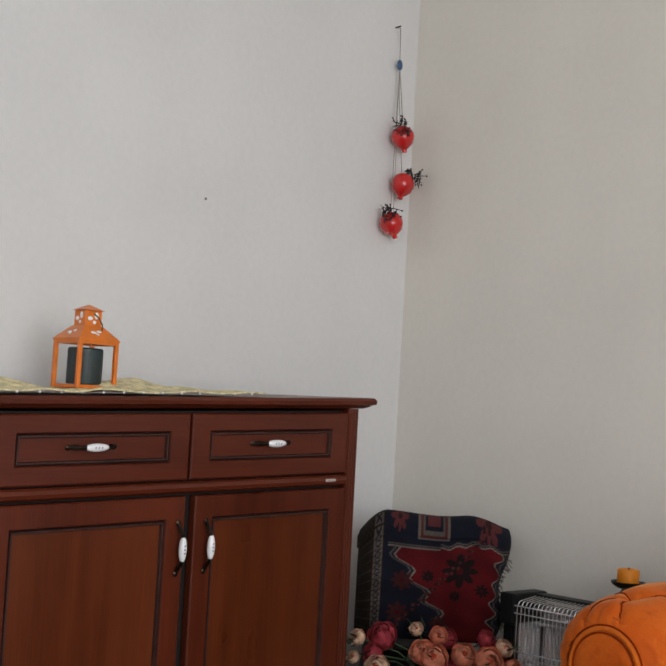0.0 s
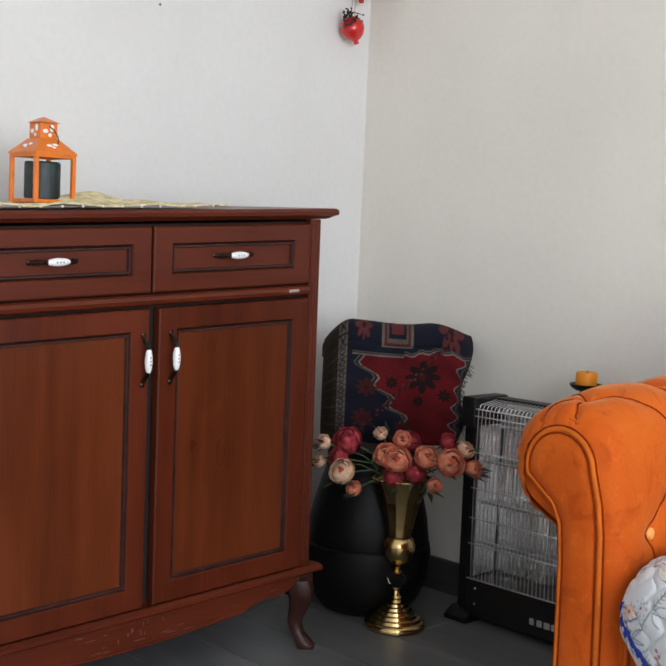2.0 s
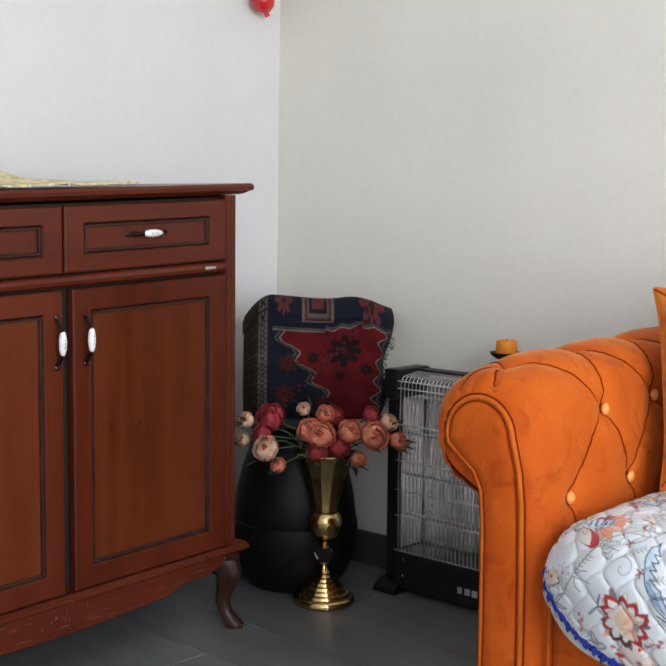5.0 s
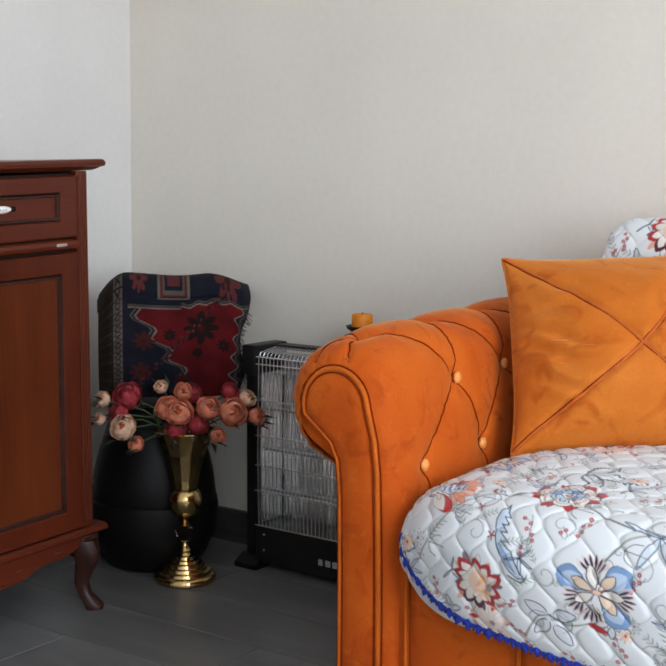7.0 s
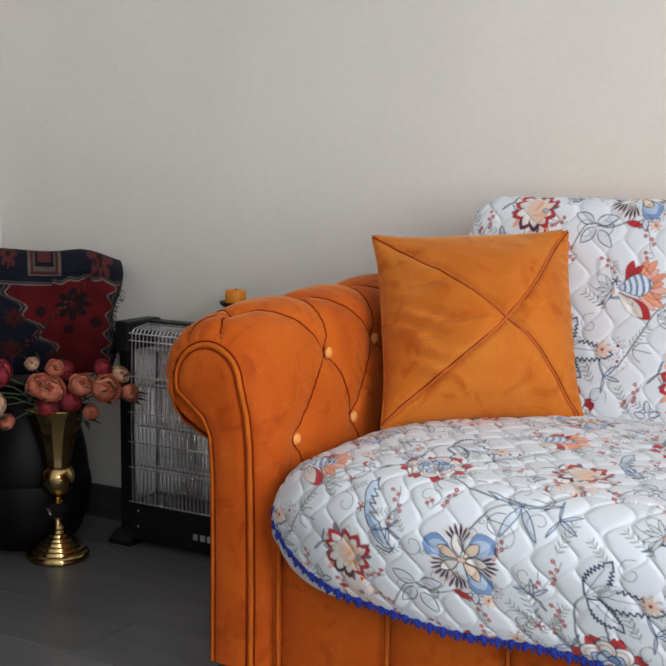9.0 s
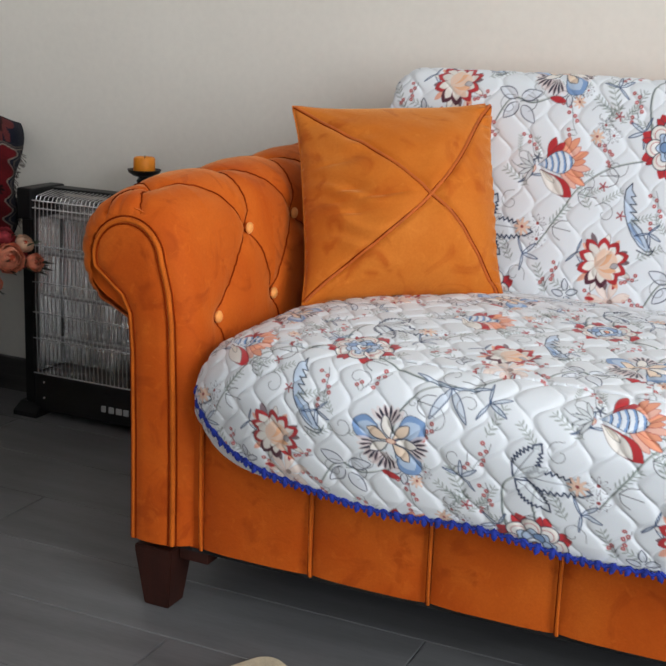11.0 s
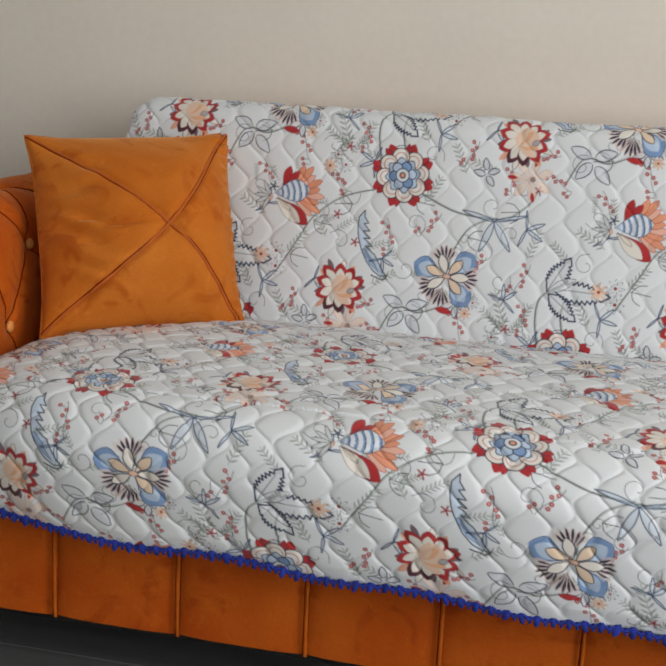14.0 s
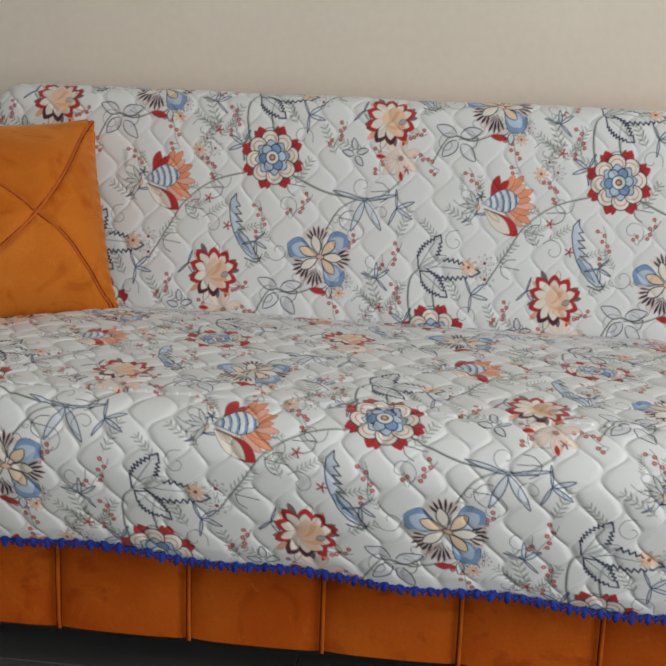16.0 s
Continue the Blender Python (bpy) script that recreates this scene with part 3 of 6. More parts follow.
def lantern(at, turn):
    t = tagged(empty("lantern"), "orange metal candle lantern with glass sides", "lantern")
    t.matrix_world = Matrix.Translation(at) @ pose(0, 0, 0, 0, 0, turn) @ Matrix.Scale(1.06, 4)
    def kid(name, bm, m, label="", parent=None, smooth=False):
        ob = part(name, bm, m, None, label, smooth)
        ob.parent = parent or t
        return ob
    a = 0.041
    kid("base", block((-a, -a, 0), (a, a, 0.008), 0.002), M_ORANGE)
    for sx in (-1, 1):
        for sy in (-1, 1):
            kid("post", block((sx * a - 0.004, sy * a - 0.004, 0.001), (sx * a + 0.004, sy * a + 0.004, 0.092), 0.001), M_ORANGE)
    bm = bmesh.new()
    for k in range(4):
        b2 = block((-a + 0.004, -a - 0.003, 0.086), (a - 0.004, -a + 0.002, 0.093))
        bmesh.ops.rotate(b2, verts=b2.verts, cent=(0, 0, 0), matrix=Matrix.Rotation(k * math.pi / 2, 3, "Z"))
        me = bpy.data.meshes.new("tmp")
        b2.to_mesh(me)
        b2.free()
        bm.from_mesh(me)
        bpy.data.meshes.remove(me)
    kid("top_rim", bm, M_ORANGE)
    bm = bmesh.new()
    loops = [[bm.verts.new((sx * w, sy * w, z)) for sx, sy in ((-1, -1), (1, -1), (1, 1), (-1, 1))] for w, z in ((0.046, 0.092), (0.046, 0.096), (0.021, 0.122), (0.020, 0.122), (0.043, 0.094))]
    for p, q in zip(loops, loops[1:]):
        for k in range(4):
            bm.faces.new((p[k], p[(k + 1) % 4], q[(k + 1) % 4], q[k]))
    roof = kid("roof", bm, M_ORANGE, "sloping roof with cut-out butterflies")
    bm = bmesh.new()
    for k in range(4):
        m4 = Matrix.Rotation(k * math.pi / 2, 3, "Z")
        for (u, w, r, sq) in ((-0.008, 0.0, 0.007, 0.5), (0.006, 0.004, 0.006, 0.6), (-0.001, -0.005, 0.004, 0.7)):
            nv = ball(bm, (0, 0, 0), r, 2, (1, 0.22, sq))
            for v in nv:
                p = Vector((v.co.x + u, v.co.y, v.co.z + w))
                p.rotate(Euler((radians(-50), 0, 0)))
                v.co = m4 @ (p + Vector((0, -0.0345, 0.1085)))
        for (u, w, r, sq) in ((-0.008, -0.002, 0.006, 0.7), (0.006, 0.004, 0.005, 1.4), (0.002, -0.009, 0.004, 0.9)):
            nv = ball(bm, (0, 0, 0), r, 2, (1, 0.2, sq))
            for v in nv:
                v.co = m4 @ Vector((v.co.x + u, v.co.y - 0.0195, v.co.z + w + 0.138))
    kid("cutout", bm, M_PORC, "pale butterfly cut-outs", roof)
    kid("chimney", block((-0.019, -0.019, 0.118), (0.019, 0.019, 0.152), 0.002), M_ORANGE)
    bm = bmesh.new()
    v0 = [bm.verts.new((sx * 0.023, sy * 0.023, 0.152)) for sx, sy in ((-1, -1), (1, -1), (1, 1), (-1, 1))]
    tip = bm.verts.new((0, 0, 0.164))
    for k in range(4):
        bm.faces.new((v0[k], v0[(k + 1) % 4], tip))
    bm.faces.new(v0[::-1])
    kid("cap", bm, M_ORANGE)
    kid("carrying_wire", tube(bmesh.new(), [(0.019, 0.0, 0.146), (0.03, 0.004, 0.138), (0.04, 0.006, 0.125), (0.044, 0.004, 0.112)], 0.0012, 6), M_BRONZE)
    for k in range(4):
        b2 = block((-a + 0.004, -a - 0.0005, 0.008), (a - 0.004, -a + 0.0008, 0.086))
        bmesh.ops.rotate(b2, verts=b2.verts, cent=(0, 0, 0), matrix=Matrix.Rotation(k * math.pi / 2, 3, "Z"))
        g = kid("pane", b2, M_GLASS, "clear glass pane")
        g.visible_shadow = False
    kid("candle", lathe([(0, 0.009), (0.033, 0.009), (0.034, 0.012), (0.034, 0.076), (0.031, 0.079), (0, 0.077)], seg=28), M_TEAL, "dark green glass candle", smooth=True)


lantern((0.27, -1.204, 0.990), 2.6)


# ---- pomegranate garland on the west wall ----
def garland():
    t = tagged(empty("pomegranate_garland", (0.03, -0.1, 1.6)), "three glazed red ceramic pomegranates hanging on twine from the wall", "wall ornament")
    bm = bmesh.new()
    tube(bm, [(0.004, -0.105, 2.065), (0.018, -0.103, 2.06), (0.02, -0.1, 1.95), (0.03, -0.095, 1.85), (0.036, -0.09, 1.765)], 0.0012, 6)
    tube(bm, [(0.02, -0.1, 1.95), (0.03, -0.104, 1.85), (0.036, -0.083, 1.63)], 0.001, 6)
    tube(bm, [(0.02, -0.1, 1.95), (0.03, -0.112, 1.8), (0.034, -0.118, 1.51)], 0.001, 6)
    tube(bm, [(0.02, -0.1, 1.95), (0.03, -0.108, 1.8), (0.034, -0.106, 1.51)], 0.0008, 6)
    part("twine", bm, M_TWINE, t)
    part("nail", tube(bmesh.new(), [(0.0, -0.105, 2.065), (0.02, -0.105, 2.066)], 0.002, 8), M_BRONZE, t)
    bm = bmesh.new()
    ball(bm, (0.02, -0.1, 1.952), 0.011, 2, (0.5, 1, 1.5))
    part("bead", bm, M_BEAD, t, "blue glass eye bead", True)
    rnd = random.Random(4)
    for y, z, tilt in ((-0.092, 1.74, 15), (-0.082, 1.605, -10), (-0.118, 1.487, 25)):
        bm = lathe([(0.0, -0.034), (0.004, -0.044), (0.0075, -0.043), (0.007, -0.035), (0.014, -0.031), (0.026, -0.021), (0.033, -0.004), (0.033, 0.008), (0.026, 0.023), (0.014, 0.031), (0.006, 0.033), (0, 0.033)], seg=28)
        bmesh.ops.rotate(bm, verts=bm.verts, cent=(0, 0, 0), matrix=Euler((radians(tilt), 0, 0)).to_matrix())
        bmesh.ops.translate(bm, verts=bm.verts, vec=(0.04, y, z))
        p = part("pomegranate", bm, M_POM, t, "shiny red ceramic pomegranate", True)
        bm = bmesh.new()
        side = 1 if tilt < 0 else -1
        for k in range(34):
            c = Vector((0.05 + rnd.uniform(-0.012, 0.028), y + side * rnd.uniform(0.008, 0.042), z + rnd.uniform(0.0, 0.042)))
            d = Vector((rnd.uniform(-1, 1), rnd.uniform(-1, 1), rnd.uniform(-0.6, 1))).normalized() * rnd.uniform(0.008, 0.017)
            w = d.cross(Vector((0.3, 0.5, 0.8))).normalized() * 0.004
            vs = [bm.verts.new(q) for q in (c - d, c + w, c + d, c - w)]
            bm.faces.new(vs)
            ball(bm, c + d, 0.003, 1)
        part("sprig", bm, M_DRYLEAF, p, "dried dark sprig")
    t.location = (0.03, -0.09, 1.633)


garland()
bm = bmesh.new()
ball(bm, (0.001, -0.73, 1.49), 0.004, 1, (0.5, 1, 1))
tagged(part("nail_hole", bm, M_NAIL), "small grey nail mark in the white wall", "nail hole")


# ---- in the corner: jar, rug, vase with flowers, heater ----
jar = tagged(empty("floor_jar", (0.335, -0.265, 0)), "large black ceramic floor jar with a bulging belly", "jar")
part("body", lathe([(0, 0.001), (0.105, 0.001), (0.115, 0.006), (0.138, 0.04), (0.157, 0.09), (0.163, 0.15), (0.16, 0.172), (0.155, 0.176), (0.157, 0.182), (0.15, 0.24), (0.136, 0.3), (0.116, 0.36), (0, 0.362)], (0.335, -0.265, 0), 56), M_POT, jar, smooth=True)
part("neck", lathe([(0, 0.361), (0.115, 0.361), (0.112, 0.4), (0.125, 0.42), (0.12, 0.425), (0.1, 0.41), (0, 0.405)], (0.335, -0.265, 0), 56), M_POT, jar, smooth=True)


def rug_colour(u, v):
    """Kilim: navy ground, pale dotted band at the edge, stepped red field with a dark flower."""
    red, navy, dark = np.array((0.085, 0.004, 0.006)), np.array((0.007, 0.008, 0.016)), np.array((0.02, 0.008, 0.008))
    pale, rose, brown = np.array((0.17, 0.14, 0.115)), np.array((0.075, 0.017, 0.017)), np.array((0.045, 0.03, 0.018))
    c = np.zeros(u.shape + (3,)) + navy
    def zig(x, p):
        return np.clip(np.abs((x / p) % 1 - 0.5) * 3 - 0.25, 0, 1)
    # stepped red field between a slanting upper border and a staircase
    up = np.clip(v - 0.25, 0, 1)
    step = 0.2 + 0.62 * up + 0.07 * zig(up, 0.17)
    head = 0.255 - 0.05 * np.clip((u - 0.55) / 0.4, 0, 1) - 0.02 * zig(u, 0.11) * (u > 0.55)
    rim = 0.955 - 0.05 * zig(v, 0.16)
    field = (u > step) & (v > head) & (u < rim)
    c[field] = red
    for off, k in ((0.0, 0.9), (0.03, 0.4)):
        c[(np.abs(u - step + off) < 0.007) & (v > head)] = pale * k
        c[(np.abs(v - head + off * 0.7) < 0.006) & (u > 0.2)] = pale * k
        c[(np.abs(u - rim - off) < 0.006) & (v > head)] = pale * k
    # medallion and rosettes on the folded top
    for cu, s in ((0.5, 0.1), (0.86, 0.085), (0.27, 0.06)):
        d = np.maximum(np.abs(u - cu), np.abs(v - 0.1) * 1.3)
        if cu == 0.5:
            c[(d < s) & (v < 0.2)] = rose
            c[np.abs(d - s * 0.97) < 0.008] = pale * 0.7
            c[(d < s * 0.66) & (v < 0.2)] = navy
            c[np.abs(d - s * 0.64) < 0.007] = pale * 0.5
            c[d < s * 0.4] = rose * 1.2
        else:
            rr, a = np.hypot(u - cu, (v - 0.11) * 1.3), np.arctan2(v - 0.11, u - cu)
            c[(rr < s * (0.5 + 0.5 * np.abs(np.cos(4 * a))))] = rose * 1.2
            c[rr < s * 0.25] = dark
    for cu, cv, s in ((0.68, 0.42, 0.12), (0.47, 0.47, 0.045), (0.84, 0.56, 0.05), (0.66, 0.62, 0.04), (0.3, 0.52, 0.075), (0.28, 0.78, 0.08), (0.56, 0.86, 0.07)):
        rr, a = np.hypot(u - cu, (v - cv) * 0.9), np.arctan2(v - cv, u - cu)
        petal = rr < s * (0.5 + 0.5 * np.abs(np.cos(4 * a)))
        inner = u[int(np.argmin(np.abs(u[:, 0] - cu))), 0] > 0.25 + 0.62 * (cv - 0.25)
        c[petal] = dark * 0.6 if inner else rose * 0.55
        c[rr < s * 0.2] = red * 0.6
    for k in range(60):
        cu, cv = 0.22 + 0.72 * ((k * 0.618) % 1), 0.04 + 0.93 * ((k * 0.381) % 1)
        c[np.maximum(np.abs(u - cu), np.abs(v - cv)) < 0.011] = rose if k % 2 else dark
    # dotted border band: dark crosses on a pale ground, with a brown selvedge
    band = (u > 0.1) & (u < 0.165)
    c[band] = pale * 0.55
    w = (v * 22) % 1
    cross = np.minimum(np.abs((w - 0.5) * 0.05 - (u - 0.133)), np.abs((w - 0.5) * 0.05 + (u - 0.133)))
    c[band & (cross < 0.006) & (np.abs(u - 0.133) < 0.02)] = navy
    c[band & (w < 0.12)] = dark
    c[(np.abs(u - 0.1) < 0.005) | (np.abs(u - 0.165) < 0.005)] = dark
    edge = u < 0.095
    c[edge] = brown
    c[edge & (((v * 30 + u * 60) % 1) < 0.4)] = brown * 0.4
    c[edge & (((v * 12) % 1) < 0.12)] = pale * 0.4
    r = np.random.RandomState(2)
    wear = 0.8 + 0.3 * r.rand(*u.shape)
    for k in range(8):
        a, b, f = r.uniform(0, 6.28), r.uniform(0, 6.28), r.uniform(10, 45)
        wear += 0.06 * np.sin(u * f * math.cos(a) + v * f * math.sin(a) + b)
    return c * wear[..., None]


def rug_bundle():
    """A woven rug folded over the jar: rounded top, sagging front, short fringe."""
    t = tagged(empty("folded_rug", (0.34, -0.26, 0.43)), "old red and navy woven rug folded over the black jar", "rug")
    right, back = Vector((0.71, 0.705, 0)), Vector((-0.705, 0.71, 0))
    n, k = 170, 220
    uu = np.linspace(0, 1, n)
    ss = np.linspace(0, 1, k)
    P = np.zeros((n, k, 3))
    U, S = np.meshgrid(uu, ss, indexing="ij")
    top = 0.738 - 0.06 * np.clip((0.2 - U) / 0.2, 0, 1) ** 2 - 0.034 * np.clip((U - 0.72) / 0.28, 0, 1) ** 1.6 + 0.004 * np.sin(U * 9)
    depth = 0.115
    # around the fold: front from bottom to top, then over and down behind
    f = S * 1.6
    front = np.clip(f, 0, 1)
    over = np.clip((f - 1) / 0.6, 0, 1)
    ang = over * math.pi
    r = depth / 2
    z = np.where(f < 1, 0.435 + (top - r * 0.9 - 0.435) * front, top - r * 0.9 + r * 0.9 * np.sin(ang))
    d = np.where(f < 1, -depth / 2 - 0.03 * np.sin(front * math.pi) - 0.012 * np.sin(U * 6 + 1), -depth / 2 * np.cos(ang) * 1.0)
    side = (U - 0.5) * 0.372 + 0.008
    pinch = np.clip((0.62 - z) / 0.2, 0, 1)
    side = side - pinch * 0.03 * np.clip((U - 0.5) * 2, 0, 1) + 0.012 * np.sin(z * 30) * np.clip((U - 0.9) / 0.1, 0, 1)
    bend = 0.09 * np.clip((0.12 - U) / 0.12, 0, 1) ** 2 + 0.07 * np.clip((U - 0.92) / 0.08, 0, 1) ** 2
    d = d + bend + 0.004 * np.sin(U * 22 + z * 15)
    c0 = Vector((0.365, -0.235, 0))
    P[..., 0] = c0.x + right.x * side + back.x * d
    P[..., 1] = c0.y + right.y * side + back.y * d
    P[..., 2] = z
    V = np.where(f < 1, 0.16 + (1 - front) * 0.84, 0.16 - over * 0.16)
    ob = table_mesh("rug", P, rug_colour(U, V), M_KILIM)
    ob.parent = t
    ob.matrix_parent_inverse = Matrix.Translation(-t.location)
    sol = ob.modifiers.new("thickness", "SOLIDIFY")
    sol.thickness, sol.offset = 0.006, -1
    core = bmesh.new()
    slab(core, (-0.15, -0.05, 0.428), (0.15, 0.05, 0.66), 0.04, 4)
    for v in core.verts:
        q = c0 + right * v.co.x + back * v.co.y
        v.co = (q.x, q.y, v.co.z)
    part("inner_fold", core, M_CANVAS, t, "dark inner fold of the rug")
    bm = bmesh.new()
    rnd = random.Random(7)
    for i in range(60):
        z = 0.47 + 0.17 * i / 60
        p = c0 + right * (0.192 - 0.03 * max(0, (0.62 - z) / 0.2) + 0.012 * math.sin(z * 30)) + back * 0.0
        q = p + right * rnd.uniform(0.006, 0.016) + back * rnd.uniform(-0.01, 0.01)
        tube(bm, [(p.x, p.y, z), (q.x, q.y, z - rnd.uniform(0.004, 0.02))], 0.0011, 5)
    part("fringe", bm, mat("fringe_wool", (0.2, 0.17, 0.15), 0.95, var=0.4), t, "short pale fringe")


rug_bundle()
VX, VY = 0.504, -0.335


def vase():
    t = tagged(empty("vase", (VX, VY, 0)), "tall polished gold trumpet vase with a stepped foot", "vase")
    at = (VX, VY, 0)
    part("foot", lathe([(0, 0.001), (0.072, 0.001), (0.075, 0.004), (0.075, 0.014), (0.071, 0.019), (0.064, 0.021), (0.062, 0.028), (0.054, 0.03), (0.052, 0.037), (0.044, 0.039), (0.042, 0.046), (0.034, 0.048), (0.032, 0.054), (0.025, 0.056), (0.023, 0.062), (0.015, 0.064), (0.011, 0.07), (0.014, 0.076), (0.009, 0.082), (0.007, 0.095), (0.012, 0.098), (0.012, 0.102), (0, 0.103)], at, 56), M_GOLD, t, "stepped round foot", True)
    part("glass_ball", lathe([(0, 0.1035), (0.012, 0.105), (0.022, 0.112), (0.025, 0.12), (0.021, 0.129), (0.011, 0.135), (0, 0.1365)], at, 10), M_GLASS, t, "faceted clear glass ball")
    part("collar", lathe([(0, 0.137), (0.011, 0.137), (0.013, 0.141), (0.007, 0.145), (0.009, 0.151), (0.013, 0.154), (0, 0.155)], at, 32), M_GOLD, t, smooth=True)
    part("bowl", lathe([(0, 0.1555), (0.014, 0.156), (0.03, 0.168), (0.0395, 0.188), (0.041, 0.205), (0.037, 0.22), (0.032, 0.2255), (0.0325, 0.229), (0, 0.2295)], at, 48), M_GOLD, t, "rounded gold bowl", True)
    part("trumpet", lathe([(0, 0.23), (0.031, 0.23), (0.034, 0.25), (0.041, 0.28), (0.05, 0.315), (0.061, 0.345), (0.074, 0.369), (0.076, 0.371), (0.074, 0.373), (0.058, 0.345), (0.047, 0.315), (0.038, 0.28), (0.03, 0.25), (0, 0.24)], at, 12), M_GOLD, t, "flared twelve-sided trumpet")


vase()


def bloom(at, r, face, petals, heart, parent, seed):
    """A ranunculus-like bloom: cupped petals in whorls round a dark heart."""
    rnd = random.Random(seed)
    q = Vector(face).normalized().to_track_quat("Z", "Y").to_matrix()
    at = Vector(at)
    bm = bmesh.new()
    # cupped petals: patches of nested globes, the outer ones lower and flaring
    for ring, (count, top, size, flare) in enumerate(((5, 78, 1.0, 0.16), (5, 58, 0.95, 0.06), (4, 42, 0.84, 0.0), (4, 30, 0.68, 0.0), (3, 20, 0.5, 0.0))):
        for j in range(count):
            a = 2 * math.pi * (j + 0.45 * ring) / count + rnd.uniform(-0.2, 0.2)
            w = 1.3 * math.pi / count
            t1 = top + rnd.uniform(-9, 9)
            rows = []
            for i in range(7):
                f = i / 6
                row = []
                for m in range(7):
                    g = (m / 6 - 0.5) * 2
                    th = radians(165 + (t1 + 16 * g * g + 5 * math.sin(g * 4 + j) - 165) * f)
                    rad = r * size * (1 + flare * f ** 3 + 0.035 * math.sin(g * 5 + j * 2 + ring))
                    rad *= 0.94 if g > 0 else 1.0
                    ph = a + g * w
                    row.append(at + q @ Vector((rad * math.sin(th) * math.cos(ph), rad * math.sin(th) * math.sin(ph), rad * math.cos(th) * 0.9)))
                rows.append(row)
            grid_mesh(bm, rows)
    ob = part("flower", bm, petals, parent, smooth=True)
    bm = bmesh.new()
    ball(bm, (0, 0, 0), r * 0.36, 2, (1, 1, 0.7))
    for v in bm.verts:
        v.co = at + q @ (v.co + Vector((0, 0, r * 0.2)))
    part("flower_heart", bm, heart, ob, "dark curled heart", True)
    return ob


def bouquet():
    t = tagged(empty("bouquet", (VX, VY, 0.37)), "bunch of artificial peach and pink ranunculus flowers", "flowers")
    right, toward = Vector((0.71, 0.705, 0)), Vector((0.705, -0.71, 0))
    spots = ((-0.015, 0.423, 0.05, 0.036, "p"), (-0.04, 0.43, 0.03, 0.032, "p"), (0.055, 0.432, 0.045, 0.031, "p"), (0.112, 0.422, 0.05, 0.037, "p"),
             (-0.145, 0.392, 0.06, 0.033, "c"), (-0.135, 0.457, 0.0, 0.037, "r"), (-0.155, 0.42, 0.03, 0.026, "r"), (-0.055, 0.476, -0.01, 0.018, "c"),
             (-0.003, 0.466, 0.0, 0.023, "p"), (0.03, 0.395, 0.055, 0.027, "r"), (-0.02, 0.386, 0.05, 0.03, "r"), (0.075, 0.37, 0.075, 0.02, "p"),
             (-0.115, 0.352, 0.06, 0.02, "p"), (0.11, 0.462, -0.01, 0.024, "r"), (0.152, 0.447, 0.0, 0.023, "c"), (0.172, 0.405, 0.02, 0.023, "p"),
             (-0.193, 0.453, 0.02, 0.021, "c"), (-0.2, 0.405, 0.01, 0.017, "c"), (0.02, 0.455, -0.03, 0.026, "r"), (0.14, 0.41, 0.0, 0.025, "r"))
    kinds = {"p": M_PEACH, "r": M_PINK, "c": M_CREAM}
    stems, leaves = bmesh.new(), bmesh.new()
    rnd = random.Random(11)
    root = Vector((VX, VY, 0.355))
    for i, (s, z, d, r, k) in enumerate(spots):
        p = Vector((VX, VY, 0)) + right * s + toward * d + Vector((0, 0, z))
        face = toward * 1.0 + right * (s * 2.5) + Vector((0, 0, 0.55 + rnd.uniform(-0.2, 0.2)))
        r *= 0.88
        bloom(p, r, face, kinds[k], M_HEART if k != "r" else M_PINK, t, i)
        tube(stems, [root, root.lerp(p, 0.5) + Vector((0, 0, 0.02)), p - face.normalized() * r * 0.3], 0.0018, 6)
        for m in range(13):
            a = p + Vector((rnd.uniform(-1, 1), rnd.uniform(-1, 1), rnd.uniform(-1, 0.1))) * r * 0.9 - face.normalized() * r * 0.5
            dirv = (a - root + Vector((rnd.uniform(-0.1, 0.1), rnd.uniform(-0.1, 0.1), rnd.uniform(-0.14, 0.02)))).normalized()
            ln = rnd.uniform(0.016, 0.04)
            side = dirv.cross(Vector((rnd.uniform(-0.4, 0.4), 0.3, 1))).normalized() * ln * 0.24
            up = side.cross(dirv).normalized() * ln * 0.12
            vs = [leaves.verts.new(x) for x in (a, a + dirv * ln * 0.35 + side + up, a + dirv * ln * 0.4, a + dirv * ln * 0.35 - side + up, a + dirv * ln)]
            leaves.faces.new((vs[0], vs[1], vs[2])), leaves.faces.new((vs[0], vs[2], vs[3]))
            leaves.faces.new((vs[1], vs[4], vs[2])), leaves.faces.new((vs[2], vs[4], vs[3]))
    part("stem", stems, M_STEM, t)
    tagged(part("foliage", leaves, M_LEAF, t, "small dark green leaves"), kind="stuff")


bouquet()


